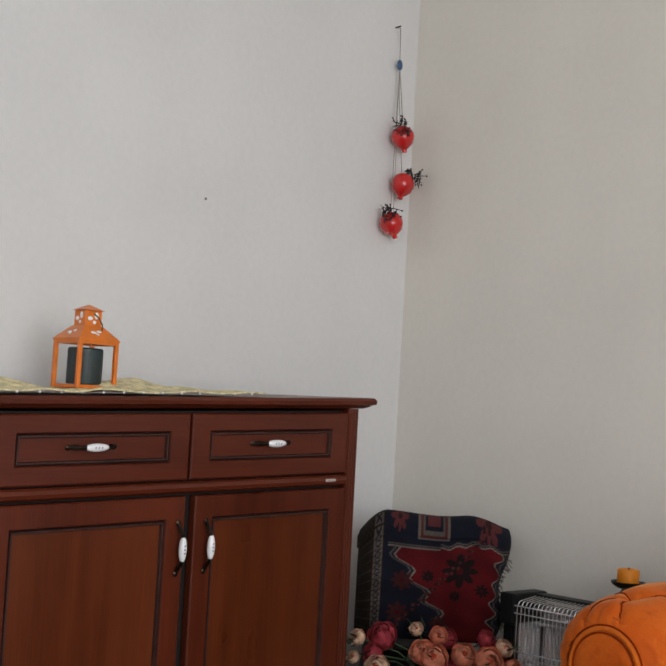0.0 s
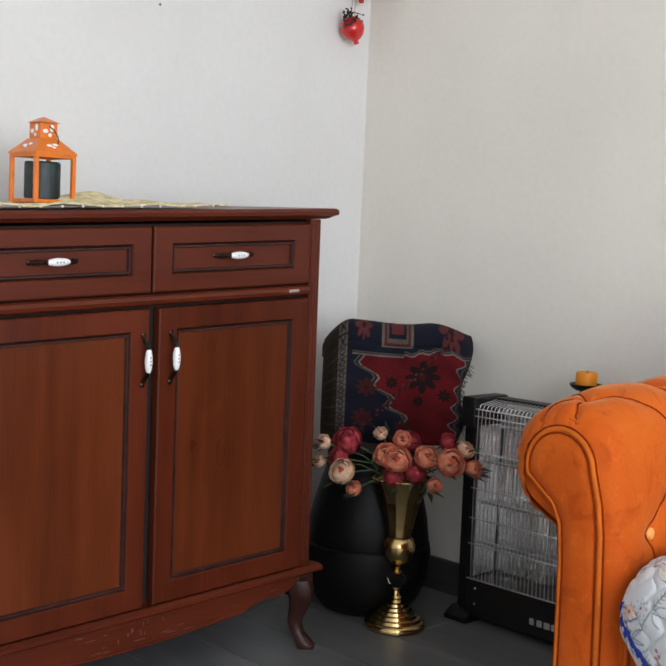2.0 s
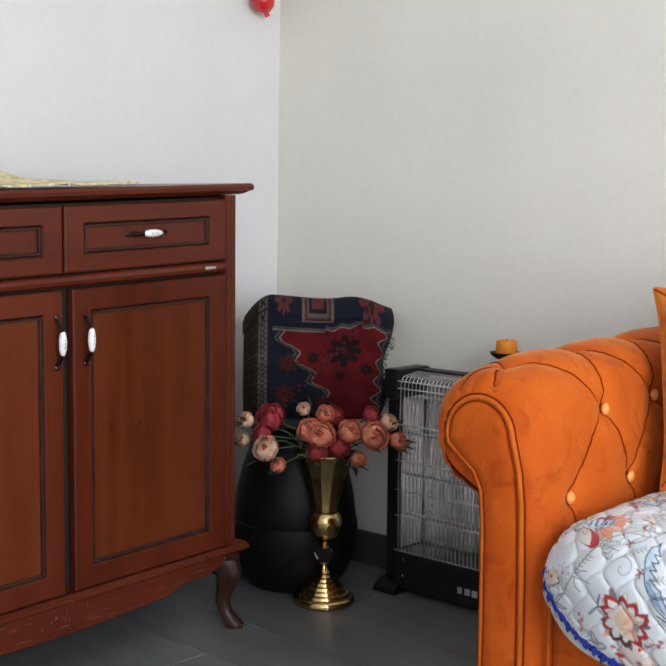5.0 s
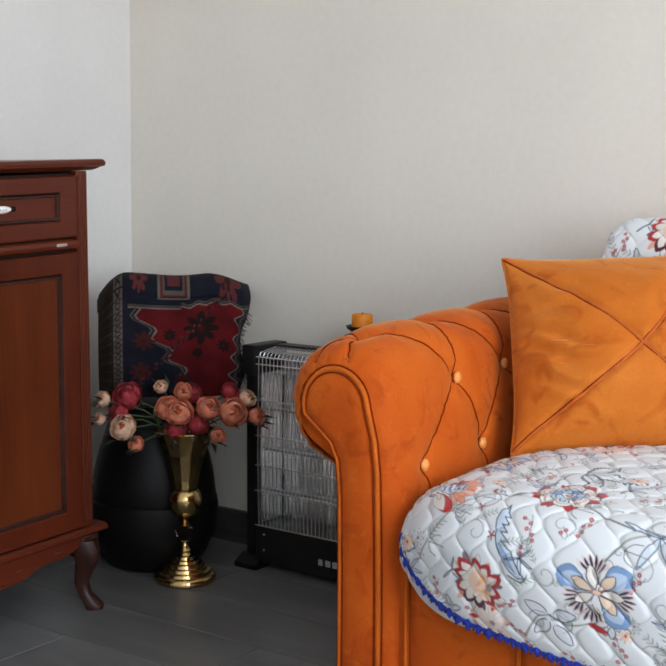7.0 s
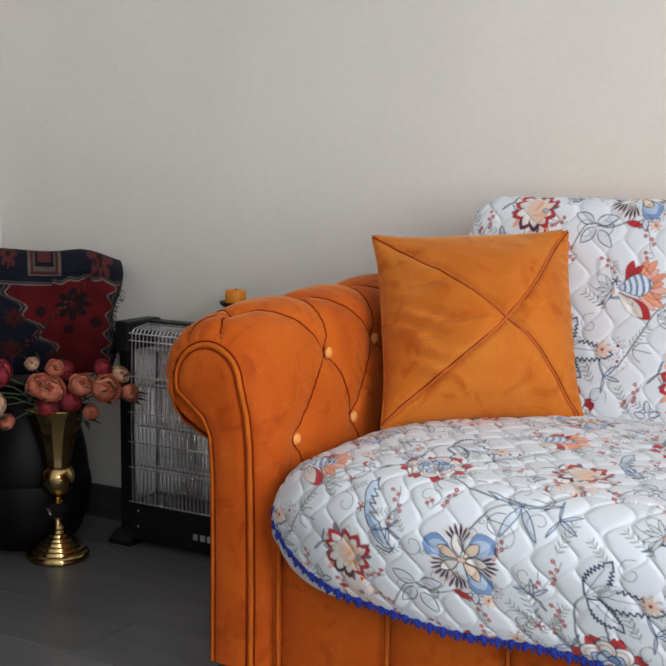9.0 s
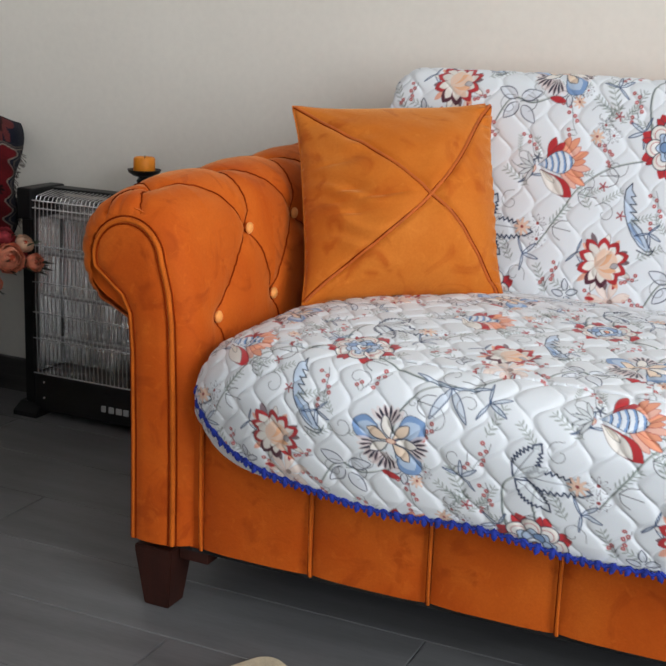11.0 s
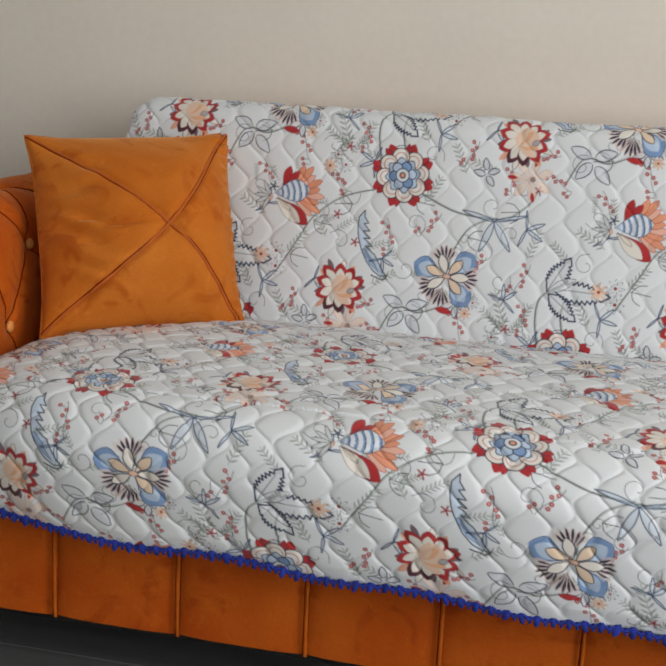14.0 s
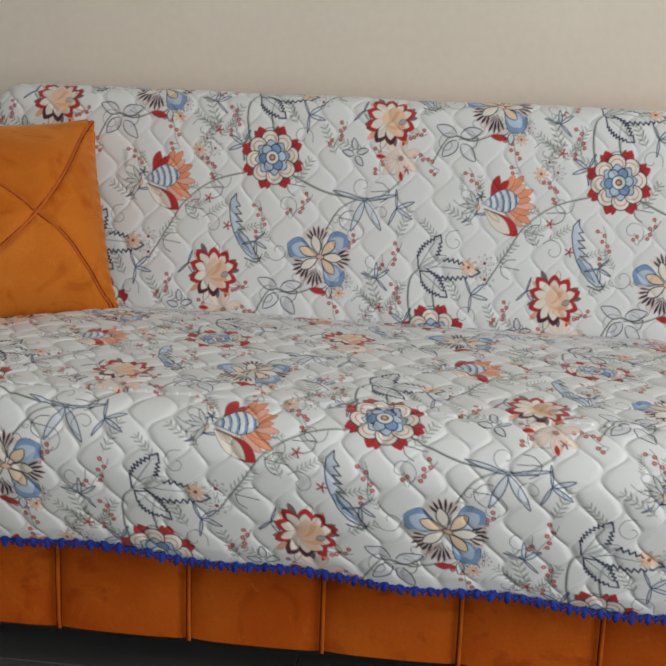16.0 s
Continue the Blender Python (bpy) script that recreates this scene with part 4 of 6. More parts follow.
def heater():
    """Standing quartz heater: enamelled ends and base, steel reflector, wire guard."""
    t = tagged(empty("electric_heater", (0.8, -0.1, 0)), "black electric quartz heater with a chrome wire guard", "heater")
    x0, x1, yf, yb = 0.545, 1.085, -0.155, -0.03
    for x in (x0, x1 - 0.032):
        bm = bmesh.new()
        prism(bm, [(yf + 0.004, 0.03), (yf, 0.5), (yf + 0.002, 0.558), (yb, 0.558), (yb, 0.03)], x, x + 0.032, "x")
        bmesh.ops.bevel(bm, geom=list(bm.edges), offset=0.005, segments=2, affect="EDGES")
        part("end_panel", bm, M_BLACK, t, "black enamelled end panel")
        part("end_cap", block((x - 0.008, yf - 0.006, 0.49), (x + 0.036, yb + 0.002, 0.566), 0.006), M_BLACK, t, "square moulded end cap")
        bm = bmesh.new()
        prism(bm, [(yf - 0.02, 0), (yf - 0.02, 0.012), (yf + 0.01, 0.03), (yb - 0.01, 0.03), (yb + 0.015, 0.012), (yb + 0.015, 0)], x - 0.018, x + 0.05, "x")
        part("foot", bm, M_BLACK, t)
    part("base", block((x0 + 0.032, yf + 0.002, 0.015), (x1 - 0.032, yb, 0.108), 0.004), M_BLACK, t)
    part("top_rail", block((x0 + 0.032, yb - 0.05, 0.55), (x1 - 0.032, yb - 0.005, 0.562), 0.003), M_BLACK, t)
    bm = bmesh.new()
    n, m = 70, 14
    pts = []
    for i in range(n + 1):
        x = x0 + 0.033 + (x1 - x0 - 0.066) * i / n
        row = []
        for j in range(m + 1):
            z = 0.112 + 0.435 * j / m
            y = yb - 0.016 + 0.007 * noise.noise((x * 22, z * 5, 0)) + 0.004 * noise.noise((x * 60, z * 9, 4)) - 0.05 * max(0, j / m - 0.85) / 0.15
            row.append((x, y, z))
        pts.append(row)
    grid_mesh(bm, pts)
    part("reflector", bm, M_CHROME, t, "dented bright steel reflector", True)
    for x in (x0 + 0.0325, x1 - 0.0355):
        part("side_reflector", block((x, yf + 0.02, 0.112), (x + 0.003, yb - 0.02, 0.545)), M_CHROME, t, "bright steel end plate")
    for z in (0.185, 0.29, 0.395, 0.49):
        part("quartz_rod", tube(bmesh.new(), [(x0 + 0.033, yb - 0.045, z), (x1 - 0.033, yb - 0.045, z)], 0.0045, 12), M_QUARTZ, t, "grey quartz heating rod", True)
    for k in range(40):
        x = x0 + 0.04 + k * (x1 - x0 - 0.08) / 39
        part("guard_wire", tube(bmesh.new(), [(x, yf + 0.006, 0.11), (x, yf, 0.3), (x, yf + 0.004, 0.535), (x, yf + 0.012, 0.548), (x, yb - 0.05, 0.557)], 0.0011, 5), M_WIRE, t)
    for z in (0.112, 0.2, 0.265, 0.34, 0.43, 0.52, 0.538):
        part("guard_rail", tube(bmesh.new(), [(x0 + 0.033, yf - 0.001, z), (x1 - 0.033, yf - 0.001, z)], 0.0016, 6), M_WIRE, t)
    for k, w in enumerate((0.012, 0.014, 0.016, 0.014, 0.012)):
        x = 0.775 + k * 0.021
        part("lettering_bar", block((x, yf - 0.001, 0.043), (x + w, yf + 0.003, 0.058), 0.001), M_GREYMARK, t, "grey lettering bar")
    for z in (0.05, 0.09):
        bm = bmesh.new()
        ball(bm, (x0 + 0.06, yf + 0.001, z), 0.003, 1)
        part("screw", bm, M_WIRE, t)


heater()


def candle():
    h = tagged(empty("candle_holder", (0.856, -0.1, 0.565)), "black cast candle holder standing on the heater", "candle holder")
    at = (0.858, -0.1, 0.564)
    part("stem", lathe([(0, 0.0), (0.035, 0.0), (0.036, 0.005), (0.02, 0.012), (0.013, 0.025), (0.018, 0.04), (0.012, 0.05), (0, 0.051)], at, 32), M_BLACK, h, smooth=True)
    part("dish", lathe([(0, 0.05), (0.024, 0.051), (0.036, 0.059), (0.039, 0.066), (0.037, 0.066), (0.03, 0.06), (0, 0.058)], at, 36), M_BLACK, h, smooth=True)
    c = tagged(empty("candle", (0.858, -0.1, 0.623)), "short orange pillar candle in the black holder", "candle")
    part("wax", lathe([(0, 0.059), (0.024, 0.059), (0.0252, 0.062), (0.0248, 0.091), (0.0225, 0.094), (0.013, 0.089), (0, 0.088)], at, 32), M_CANDLE, c, smooth=True)
    part("wick", tube(bmesh.new(), [(0.858, -0.1, 0.651), (0.8585, -0.1, 0.658), (0.86, -0.1, 0.662)], 0.001, 6), M_WICK, c)


candle()


# ---- sofa ----
SX0, SX1, SYF, SYB = 1.254, 3.62, -0.9, -0.05
AC, AZ, AR = 1.338, 0.6, 0.09


def arm_section(grow=0.0, n=26):
    """Outline of the scrolled arm, from the outer foot over the roll to the inner foot."""
    r = AR + grow
    pts = [(1.35 - grow, 0.128), (1.35 - grow, 0.3), (1.348 - grow, 0.45), (1.342 - grow, 0.5)]
    a0, a1 = math.radians(238), math.radians(8)
    for i in range(n + 1):
        a = a0 + (a1 - a0) * i / n
        pts.append((AC + r * math.cos(a), AZ + r * math.sin(a)))
    pts += [(1.446 + grow, 0.55), (1.456 + grow, 0.48), (1.462 + grow, 0.38), (1.464 + grow, 0.25), (1.464 + grow, 0.128)]
    return pts


def front_section(d=0.0, n=26):
    """Outline of the flat arm front, drawn in by d; its scroll comes to a soft point outside."""
    pts = [(1.357 + d, 0.128), (1.357 + d, 0.3), (1.355 + d, 0.45), (1.35 + d, 0.51), (1.335 + d, 0.54)]
    for i in range(n + 1):
        a = math.radians(196 - 190 * i / n)
        pts.append((1.347 + (0.066 - d) * math.cos(a), 0.597 + (0.066 - d) * math.sin(a)))
    return pts + [(1.427 - d, 0.55), (1.433 - d, 0.5), (1.437 - d, 0.38), (1.439 - d, 0.25), (1.439 - d, 0.128)]


def resample(pts, n):
    p = np.array(pts)
    d = np.r_[0, np.cumsum(np.hypot(*np.diff(p, axis=0).T))]
    s = np.linspace(0, d[-1], n)
    return np.stack([np.interp(s, d, p[:, 0]), np.interp(s, d, p[:, 1])], 1), s


def tuft_nodes():
    """Button rows on the arm: (z, height index along the section, y places)."""
    return ((0.484, (-0.8, -0.603, -0.4, -0.2)), (0.6, (-0.655, -0.48, -0.29)), (None, (-0.82, -0.635, -0.44, -0.24)))


def sofa():
    t = tagged(empty("sofa", (2.4, -0.5, 0)), "orange velvet scroll-arm sofa with tufted arms on short dark legs", "sofa")
    # body under the covers
    part("seat_base", block((1.455, -0.872, 0.128), (SX1 - 0.2, -0.06, 0.40), 0.01), M_VELVET, t)
    bm = block((1.535, -0.225, 0.3), (SX1 - 0.26, -0.06, 0.872), 0.05, 4)
    part("backrest", bm, M_VELVET, t, smooth=True)
    part("rear_panel", block((1.36, -0.075, 0.128), (SX1 - 0.105, -0.04, 0.66), 0.012, 3), M_VELVET, t)
    part("underside", block((1.37, -0.87, 0.112), (SX1 - 0.11, -0.06, 0.1275)), M_BLACK, t, "dark fabric underside")
    # front panels with piped seams
    edges = [1.4565, 1.481] + [1.481 + 0.198 * k for k in range(1, 10)] + [SX1 - 0.2]
    for a, b in zip(edges, edges[1:]):
        if b - a < 0.01:
            continue
        bm = bmesh.new()
        nx, nz = 10, 10
        rows = []
        for i in range(nx + 1):
            u = i / nx
            x = a + 0.001 + (b - a - 0.002) * u
            puff = 0.012 * (1 - (2 * u - 1) ** 4) if b - a > 0.05 else 0.004
            rows.append([(x, -0.878 - puff * (0.35 + 0.65 * math.sin(math.pi * min(1, 0.08 + 0.92 * j / nz))), 0.124 + 0.26 * j / nz) for j in range(nz + 1)])
        grid_mesh(bm, rows)
        r = bmesh.ops.extrude_face_region(bm, geom=list(bm.faces))
        for g in r["geom"]:
            if isinstance(g, bmesh.types.BMVert):
                g.co.y = -0.871
        bmesh.ops.recalc_face_normals(bm, faces=bm.faces)
        part("front_panel", bm, M_VELVET, t, smooth=True)
    for x in edges[1:-1]:
        part("piping", tube(bmesh.new(), [(x, -0.884, 0.124), (x, -0.8875, 0.14), (x, -0.89, 0.2), (x, -0.891, 0.3), (x, -0.889, 0.382)], 0.0027, 8), M_VELVETP, t, smooth=True)
        # thin dark tube paints the shade next to the cord
        part("panel_seam", tube(bmesh.new(), [(x - 0.0036, -0.8835, 0.124), (x - 0.0036, -0.886, 0.15), (x - 0.0036, -0.8885, 0.25), (x - 0.0036, -0.8875, 0.382)], 0.0012, 6), M_CREASE_SHADE, t, "seam beside the piping, its shade put in as dark colour", True)
    # arms
    sec, s = resample(arm_section(), 420)
    crest = int(np.argmax(sec[:, 1]))
    ny = 330
    ys = -0.898 + 0.838 * np.linspace(0, 1, ny) ** 1.25
    place = []
    for z, row in tuft_nodes():
        if z is None:
            k = crest
        else:
            k = crest + int(np.argmin(np.abs(sec[crest:, 1] - z)))
        place.append([(s[k], y) for y in row])
    outer = [(s[crest] - 0.13, y) for y in (-0.73, -0.54, -0.34)]
    lines = []
    for ra, rb in ((place[0], place[1]), (place[1], place[2]), (place[2], outer)):
        for p in ra:
            for q in rb:
                if abs(p[1] - q[1]) < 0.18:
                    lines.append((p, q))
    for p in place[0]:
        lines.append((p, (p[0] + 0.12, p[1] + 0.03)))
    lines += [((s[crest], -0.82), (s[crest] - 0.05, -0.89)), ((s[crest], -0.82), (s[crest] + 0.03, -0.89))]
    S, Y = np.meshgrid(s, ys, indexing="ij")
    tang = np.gradient(sec, axis=0)
    tang /= np.linalg.norm(tang, axis=1)[:, None]
    nrm = np.stack([-tang[:, 1], tang[:, 0]], 1)
    disp = np.zeros_like(S)
    dmin = np.full_like(S, 9.0)
    for p, q in lines:
        p, q = np.array(p), np.array(q)
        w = q - p
        f = np.clip(((S - p[0]) * w[0] + (Y - p[1]) * w[1]) / (w @ w), 0, 1)
        bow = 0.012 * np.sin(f * np.pi)
        dmin = np.minimum(dmin, np.hypot(S - p[0] - f * w[0] + bow, Y - p[1] - f * w[1]))
    groove = np.exp(-(dmin / 0.0042) ** 2)
    disp += 0.009 * (1 - np.exp(-dmin / 0.024)) - 0.006 * groove
    for row in place:
        for p in row:
            disp -= 0.006 * np.exp(-((S - p[0]) ** 2 + (Y - p[1]) ** 2) / 0.02 ** 2)
    fade = np.clip((S - s[22]) / 0.05, 0, 1) * np.clip((Y + 0.9) / 0.03, 0, 1) ** 0.5
    disp *= fade
    # the cloth rolls over on to the front, gathered in short pleats round the scroll
    round_off = np.clip((-0.852 - Y) / 0.046, 0, 1)
    turn_in = np.interp(s, [0, s[crest] - 0.24, s[crest] - 0.16, s[-1]], [0.008, 0.009, 0.03, 0.032])[:, None]
    disp -= turn_in * (1 - np.sqrt(1 - round_off ** 2 * 0.999))
    gather = np.clip((s[crest] + 0.06 - S) / 0.03, 0, 1) * np.clip((S - s[crest] + 0.28) / 0.04, 0, 1)
    disp -= 0.003 * gather * np.clip((-0.835 - Y) / 0.05, 0, 1) * np.abs(np.cos(S * np.pi / 0.034)) ** 6
    rise = 0.026 * np.clip((Y + 0.9) / 0.7, 0, 1) + 0.016 * np.clip((Y + 0.885) / 0.1, 0, 1)
    for side in (1, -1):
        P = np.zeros(S.shape + (3,))
        xs = sec[:, 0][:, None] + nrm[:, 0][:, None] * disp
        P[..., 0] = xs if side == 1 else (SX0 + SX1) - xs
        P[..., 1] = Y
        P[..., 2] = sec[:, 1][:, None] + nrm[:, 1][:, None] * disp + rise * np.clip((sec[:, 1][:, None] - 0.13) / 0.5, 0, 1)
        arm = table_mesh("arm", P if side == -1 else P[::-1], np.ones(P.shape), M_VELVET, t)
        arm.matrix_parent_inverse = Matrix.Translation(-t.location)
        arm["label"] = "rolled tufted velvet arm"
        # dark tubes laid in the tufting grooves paint their shade
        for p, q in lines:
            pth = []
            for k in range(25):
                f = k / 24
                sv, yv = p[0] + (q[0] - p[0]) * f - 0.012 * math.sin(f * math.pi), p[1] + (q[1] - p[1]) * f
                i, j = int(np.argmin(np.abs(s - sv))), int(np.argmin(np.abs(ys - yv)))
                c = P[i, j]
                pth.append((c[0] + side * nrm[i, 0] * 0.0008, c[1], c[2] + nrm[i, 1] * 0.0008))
            part("crease", tube(bmesh.new(), pth, [0.0005 + 0.001 * math.sin(math.pi * (0.1 + 0.85 * k / 24)) for k in range(25)], 6), M_CREASE_SHADE, arm, "thin dark line for the shade in a stitched crease", True)

        def mx(x):
            return x if side == 1 else SX0 + SX1 - x
        for row, rz in zip(place[:2], (0, 1)):
            for a, y in row:
                k = int(np.argmin(np.abs(s - a)))
                up = (0.026 * (y + 0.9) / 0.7 + 0.016) * (sec[k, 1] - 0.13) / 0.5
                bm = bmesh.new()
                ball(bm, (mx(sec[k, 0] + nrm[k, 0] * 0.002), y, sec[k, 1] + up), 0.0105, 2, (0.55, 1, 1))
                part("button", bm, M_BUTTON, arm, "velvet covered button, highlight put into its pale colour", True)
        # padded scrolled front, one cord of piping between two seams coloured dark as shade
        def inset(d):
            return [(mx(x), z) for x, z in front_section(d)]
        part("arm_end", prism(bmesh.new(), [(mx(x), z) for x, z in arm_section(-0.011)], -0.889, -0.862), M_VELVET, t, "gathered end of the rolled arm")
        bm = bmesh.new()
        loops = [[bm.verts.new((x, y, z)) for x, z in inset(d)] for d, y in ((-0.002, -0.88), (-0.002, -0.897), (0.008, -0.902), (0.02, -0.9055), (0.03, -0.9065))]
        for la, lb in zip(loops, loops[1:]):
            for k in range(len(la)):
                bm.faces.new((la[k], la[(k + 1) % len(la)], lb[(k + 1) % len(la)], lb[k]))
        bm.faces.new(loops[-1])
        bmesh.ops.recalc_face_normals(bm, faces=bm.faces)
        part("arm_front", bm, M_VELVET, t, "padded scrolled arm front", True)
        part("piping", tube(bmesh.new(), [(x, -0.9, z) for x, z in inset(0.004)], 0.0046, 10), M_VELVETP, t, "orange velvet piping", True)
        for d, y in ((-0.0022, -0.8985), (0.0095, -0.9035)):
            part("piping_seam", tube(bmesh.new(), [(x, y, z) for x, z in inset(d)], 0.0014, 6), M_CREASE_SHADE, t, "stitched seam beside the piping, coloured dark for its shade", True)
    # legs and rails
    for x, y in ((1.392, -0.855), (SX0 + SX1 - 1.392, -0.855), (1.392, -0.1), (SX0 + SX1 - 1.392, -0.1)):
        bm = bmesh.new()
        rings = []
        for z, h in ((0.112, 0.036), (0.1, 0.036), (0.0, 0.024)):
            rings.append([(x + sx * h, y + sy * h, z) for sx, sy in ((-1, -1), (1, -1), (1, 1), (-1, 1))])
        rows = grid_mesh(bm, rings, closed_v=True)
        bm.faces.new(rows[0]), bm.faces.new(rows[-1][::-1])
        bmesh.ops.recalc_face_normals(bm, faces=bm.faces)
        bmesh.ops.bevel(bm, geom=list(bm.edges), offset=0.002, segments=2, affect="EDGES")
        part("leg", bm, M_LEG, t, "tapered dark brown wooden leg")
    part("rail", block((1.43, -0.868, 0.092), (1.485, -0.8, 0.1115), 0.002), M_LEG, t, "dark wooden corner block")
    return t


sofa()

# ---- the printed cloth: one half-drop repeat of flowers, drawn by rule ----
TW, TH, RES = 0.63, 0.60, 0.0006
NU, NV = int(round(TW / RES)), int(round(TH / RES))
tile = np.zeros((NU, NV, 3), dtype=np.float32) + np.array((0.735, 0.765, 0.80), dtype=np.float32)
NAVY, GREY, GREEN = (0.018, 0.026, 0.06), (0.06, 0.068, 0.08), (0.11, 0.14, 0.11)
LEAFG = (0.2, 0.24, 0.21)
RED, ORNG, PEACHY, BLUEY, SKYB, BUFF = (0.43, 0.03, 0.035), (0.76, 0.33, 0.2), (0.78, 0.55, 0.42), (0.2, 0.32, 0.55), (0.46, 0.57, 0.73), (0.77, 0.73, 0.68)
WINE = (0.09, 0.025, 0.04)
HALF = ((0.0, 0.0), (TW / 2, TH / 2))


def patch(cu, cv, r):
    """Indices and local metres of a square window of the tile, with wrap."""
    i = np.arange(int((cu - r) / RES), int((cu + r) / RES) + 1)
    j = np.arange(int((cv - r) / RES), int((cv + r) / RES) + 1)
    X, Y = np.meshgrid(i * RES - cu, j * RES - cv, indexing="ij")
    return np.ix_(i % NU, j % NV), X, Y


def lay(ix, mask, colour, amount=1.0):
    cut = tile[ix]
    m = np.clip(mask, 0, 1)[..., None] * amount
    tile[ix] = cut * (1 - m) + np.array(colour, dtype=np.float32) * m


def soft_in(d, w=0.0006):
    return np.clip(0.5 - d / (2 * w), 0, 1)


def lined(ix, d, fill, line, w=0.0016, amount=1.0):
    w = w * 1.15
    if fill is not None:
        lay(ix, soft_in(d), fill, amount)
    if line is not None:
        lay(ix, soft_in(np.abs(d) - w * 0.5), line)


def stroke(pts, w, colour, amount=1.0):
    """A pen line through points (cloth metres, from the round flower), with a smooth bend."""
    p = np.array(pts, float)
    if len(p) > 2:
        tt = np.linspace(0, len(p) - 1, 8 * (len(p) - 1) + 1)
        q = []
        for t in tt:
            i = min(int(t), len(p) - 2)
            f = t - i
            a, b, c, d = p[max(i - 1, 0)], p[i], p[i + 1], p[min(i + 2, len(p) - 1)]
            q.append(0.5 * (2 * b + (c - a) * f + (2 * a - 5 * b + 4 * c - d) * f * f + (3 * b - a - 3 * c + d) * f ** 3))
        p = np.array(q)
    for hu, hv in HALF:
        c = (p.min(0) + p.max(0)) / 2
        r = (p.max(0) - p.min(0)).max() / 2 + 0.006
        ix, X, Y = patch(c[0] + hu, c[1] + hv, r)
        d = np.full(X.shape, 9.0)
        for a, b in zip(p[:-1] - c, p[1:] - c):
            e = b - a
            f = np.clip(((X - a[0]) * e[0] + (Y - a[1]) * e[1]) / max(e @ e, 1e-12), 0, 1)
            d = np.minimum(d, np.hypot(X - a[0] - f * e[0], Y - a[1] - f * e[1]))
        lay(ix, soft_in(d - w / 2), colour, amount)


def motif(draw, u, v, r, turn=0.0):
    for hu, hv in HALF:
        ix, X, Y = patch(u + hu, v + hv, r * 1.6)
        c, s = math.cos(math.radians(turn)), math.sin(math.radians(turn))
        draw(ix, X * c + Y * s, -X * s + Y * c, r)


def petal_d(X, Y, x0, y0, ang, ln, wd, point=1.0):
    """Distance-like field of a leaf-shaped petal from (x0, y0) along ang."""
    c, s = math.cos(ang), math.sin(ang)
    a, b = (X - x0) * c + (Y - y0) * s, -(X - x0) * s + (Y - y0) * c
    f = np.clip(a / ln, 0, 1)
    half = wd * np.sin(np.pi * f ** point) ** 0.8
    return np.where((a > 0) & (a < ln), np.abs(b) - half, 0.01)


def flower_round(ix, X, Y, r):
    R, A = np.hypot(X, Y), np.arctan2(Y, X)
    for k in range(8):
        lined(ix, petal_d(X, Y, 0, 0, k * math.pi / 4 + 0.3, r, r * 0.2, 1.6), RED, None)
        lined(ix, petal_d(X, Y, 0, 0, k * math.pi / 4 + 0.48, r * 0.96, r * 0.1, 2.2), RED, NAVY, 0.0008)
    for k in range(8):
        lined(ix, np.hypot(X - 0.55 * r * math.cos(k * math.pi / 4), Y - 0.55 * r * math.sin(k * math.pi / 4)) - r * 0.26, BUFF, NAVY)
        lined(ix, np.hypot(X - 0.5 * r * math.cos(k * math.pi / 4), Y - 0.5 * r * math.sin(k * math.pi / 4)) - r * 0.18, (0.78, 0.76, 0.74), RED, 0.001)
    lined(ix, R - r * (0.48 + 0.05 * np.cos(8 * A)), SKYB, NAVY)
    for k in range(6):
        lined(ix, np.hypot(X - 0.27 * r * math.cos(k * math.pi / 3), Y - 0.27 * r * math.sin(k * math.pi / 3)) - r * 0.15, BLUEY if k % 2 else SKYB, NAVY)
    lined(ix, R - r * 0.2, (0.7, 0.74, 0.78), NAVY)
    lined(ix, R - r * 0.08, ORNG, NAVY, 0.002)


def outline_d(X, Y, pts):
    """Signed distance to a closed outline, negative inside."""
    d, inside = np.full(X.shape, 9.0), np.zeros(X.shape, dtype=bool)
    for (ax, ay), (bx, by) in zip(pts, pts[1:] + pts[:1]):
        ex, ey = bx - ax, by - ay
        f = np.clip(((X - ax) * ex + (Y - ay) * ey) / max(ex * ex + ey * ey, 1e-14), 0, 1)
        d = np.minimum(d, np.hypot(X - ax - f * ex, Y - ay - f * ey))
        if ey:
            inside ^= ((ay > Y) != (by > Y)) & (X < ax + (Y - ay) * ex / ey)
    return np.where(inside, -d, d)


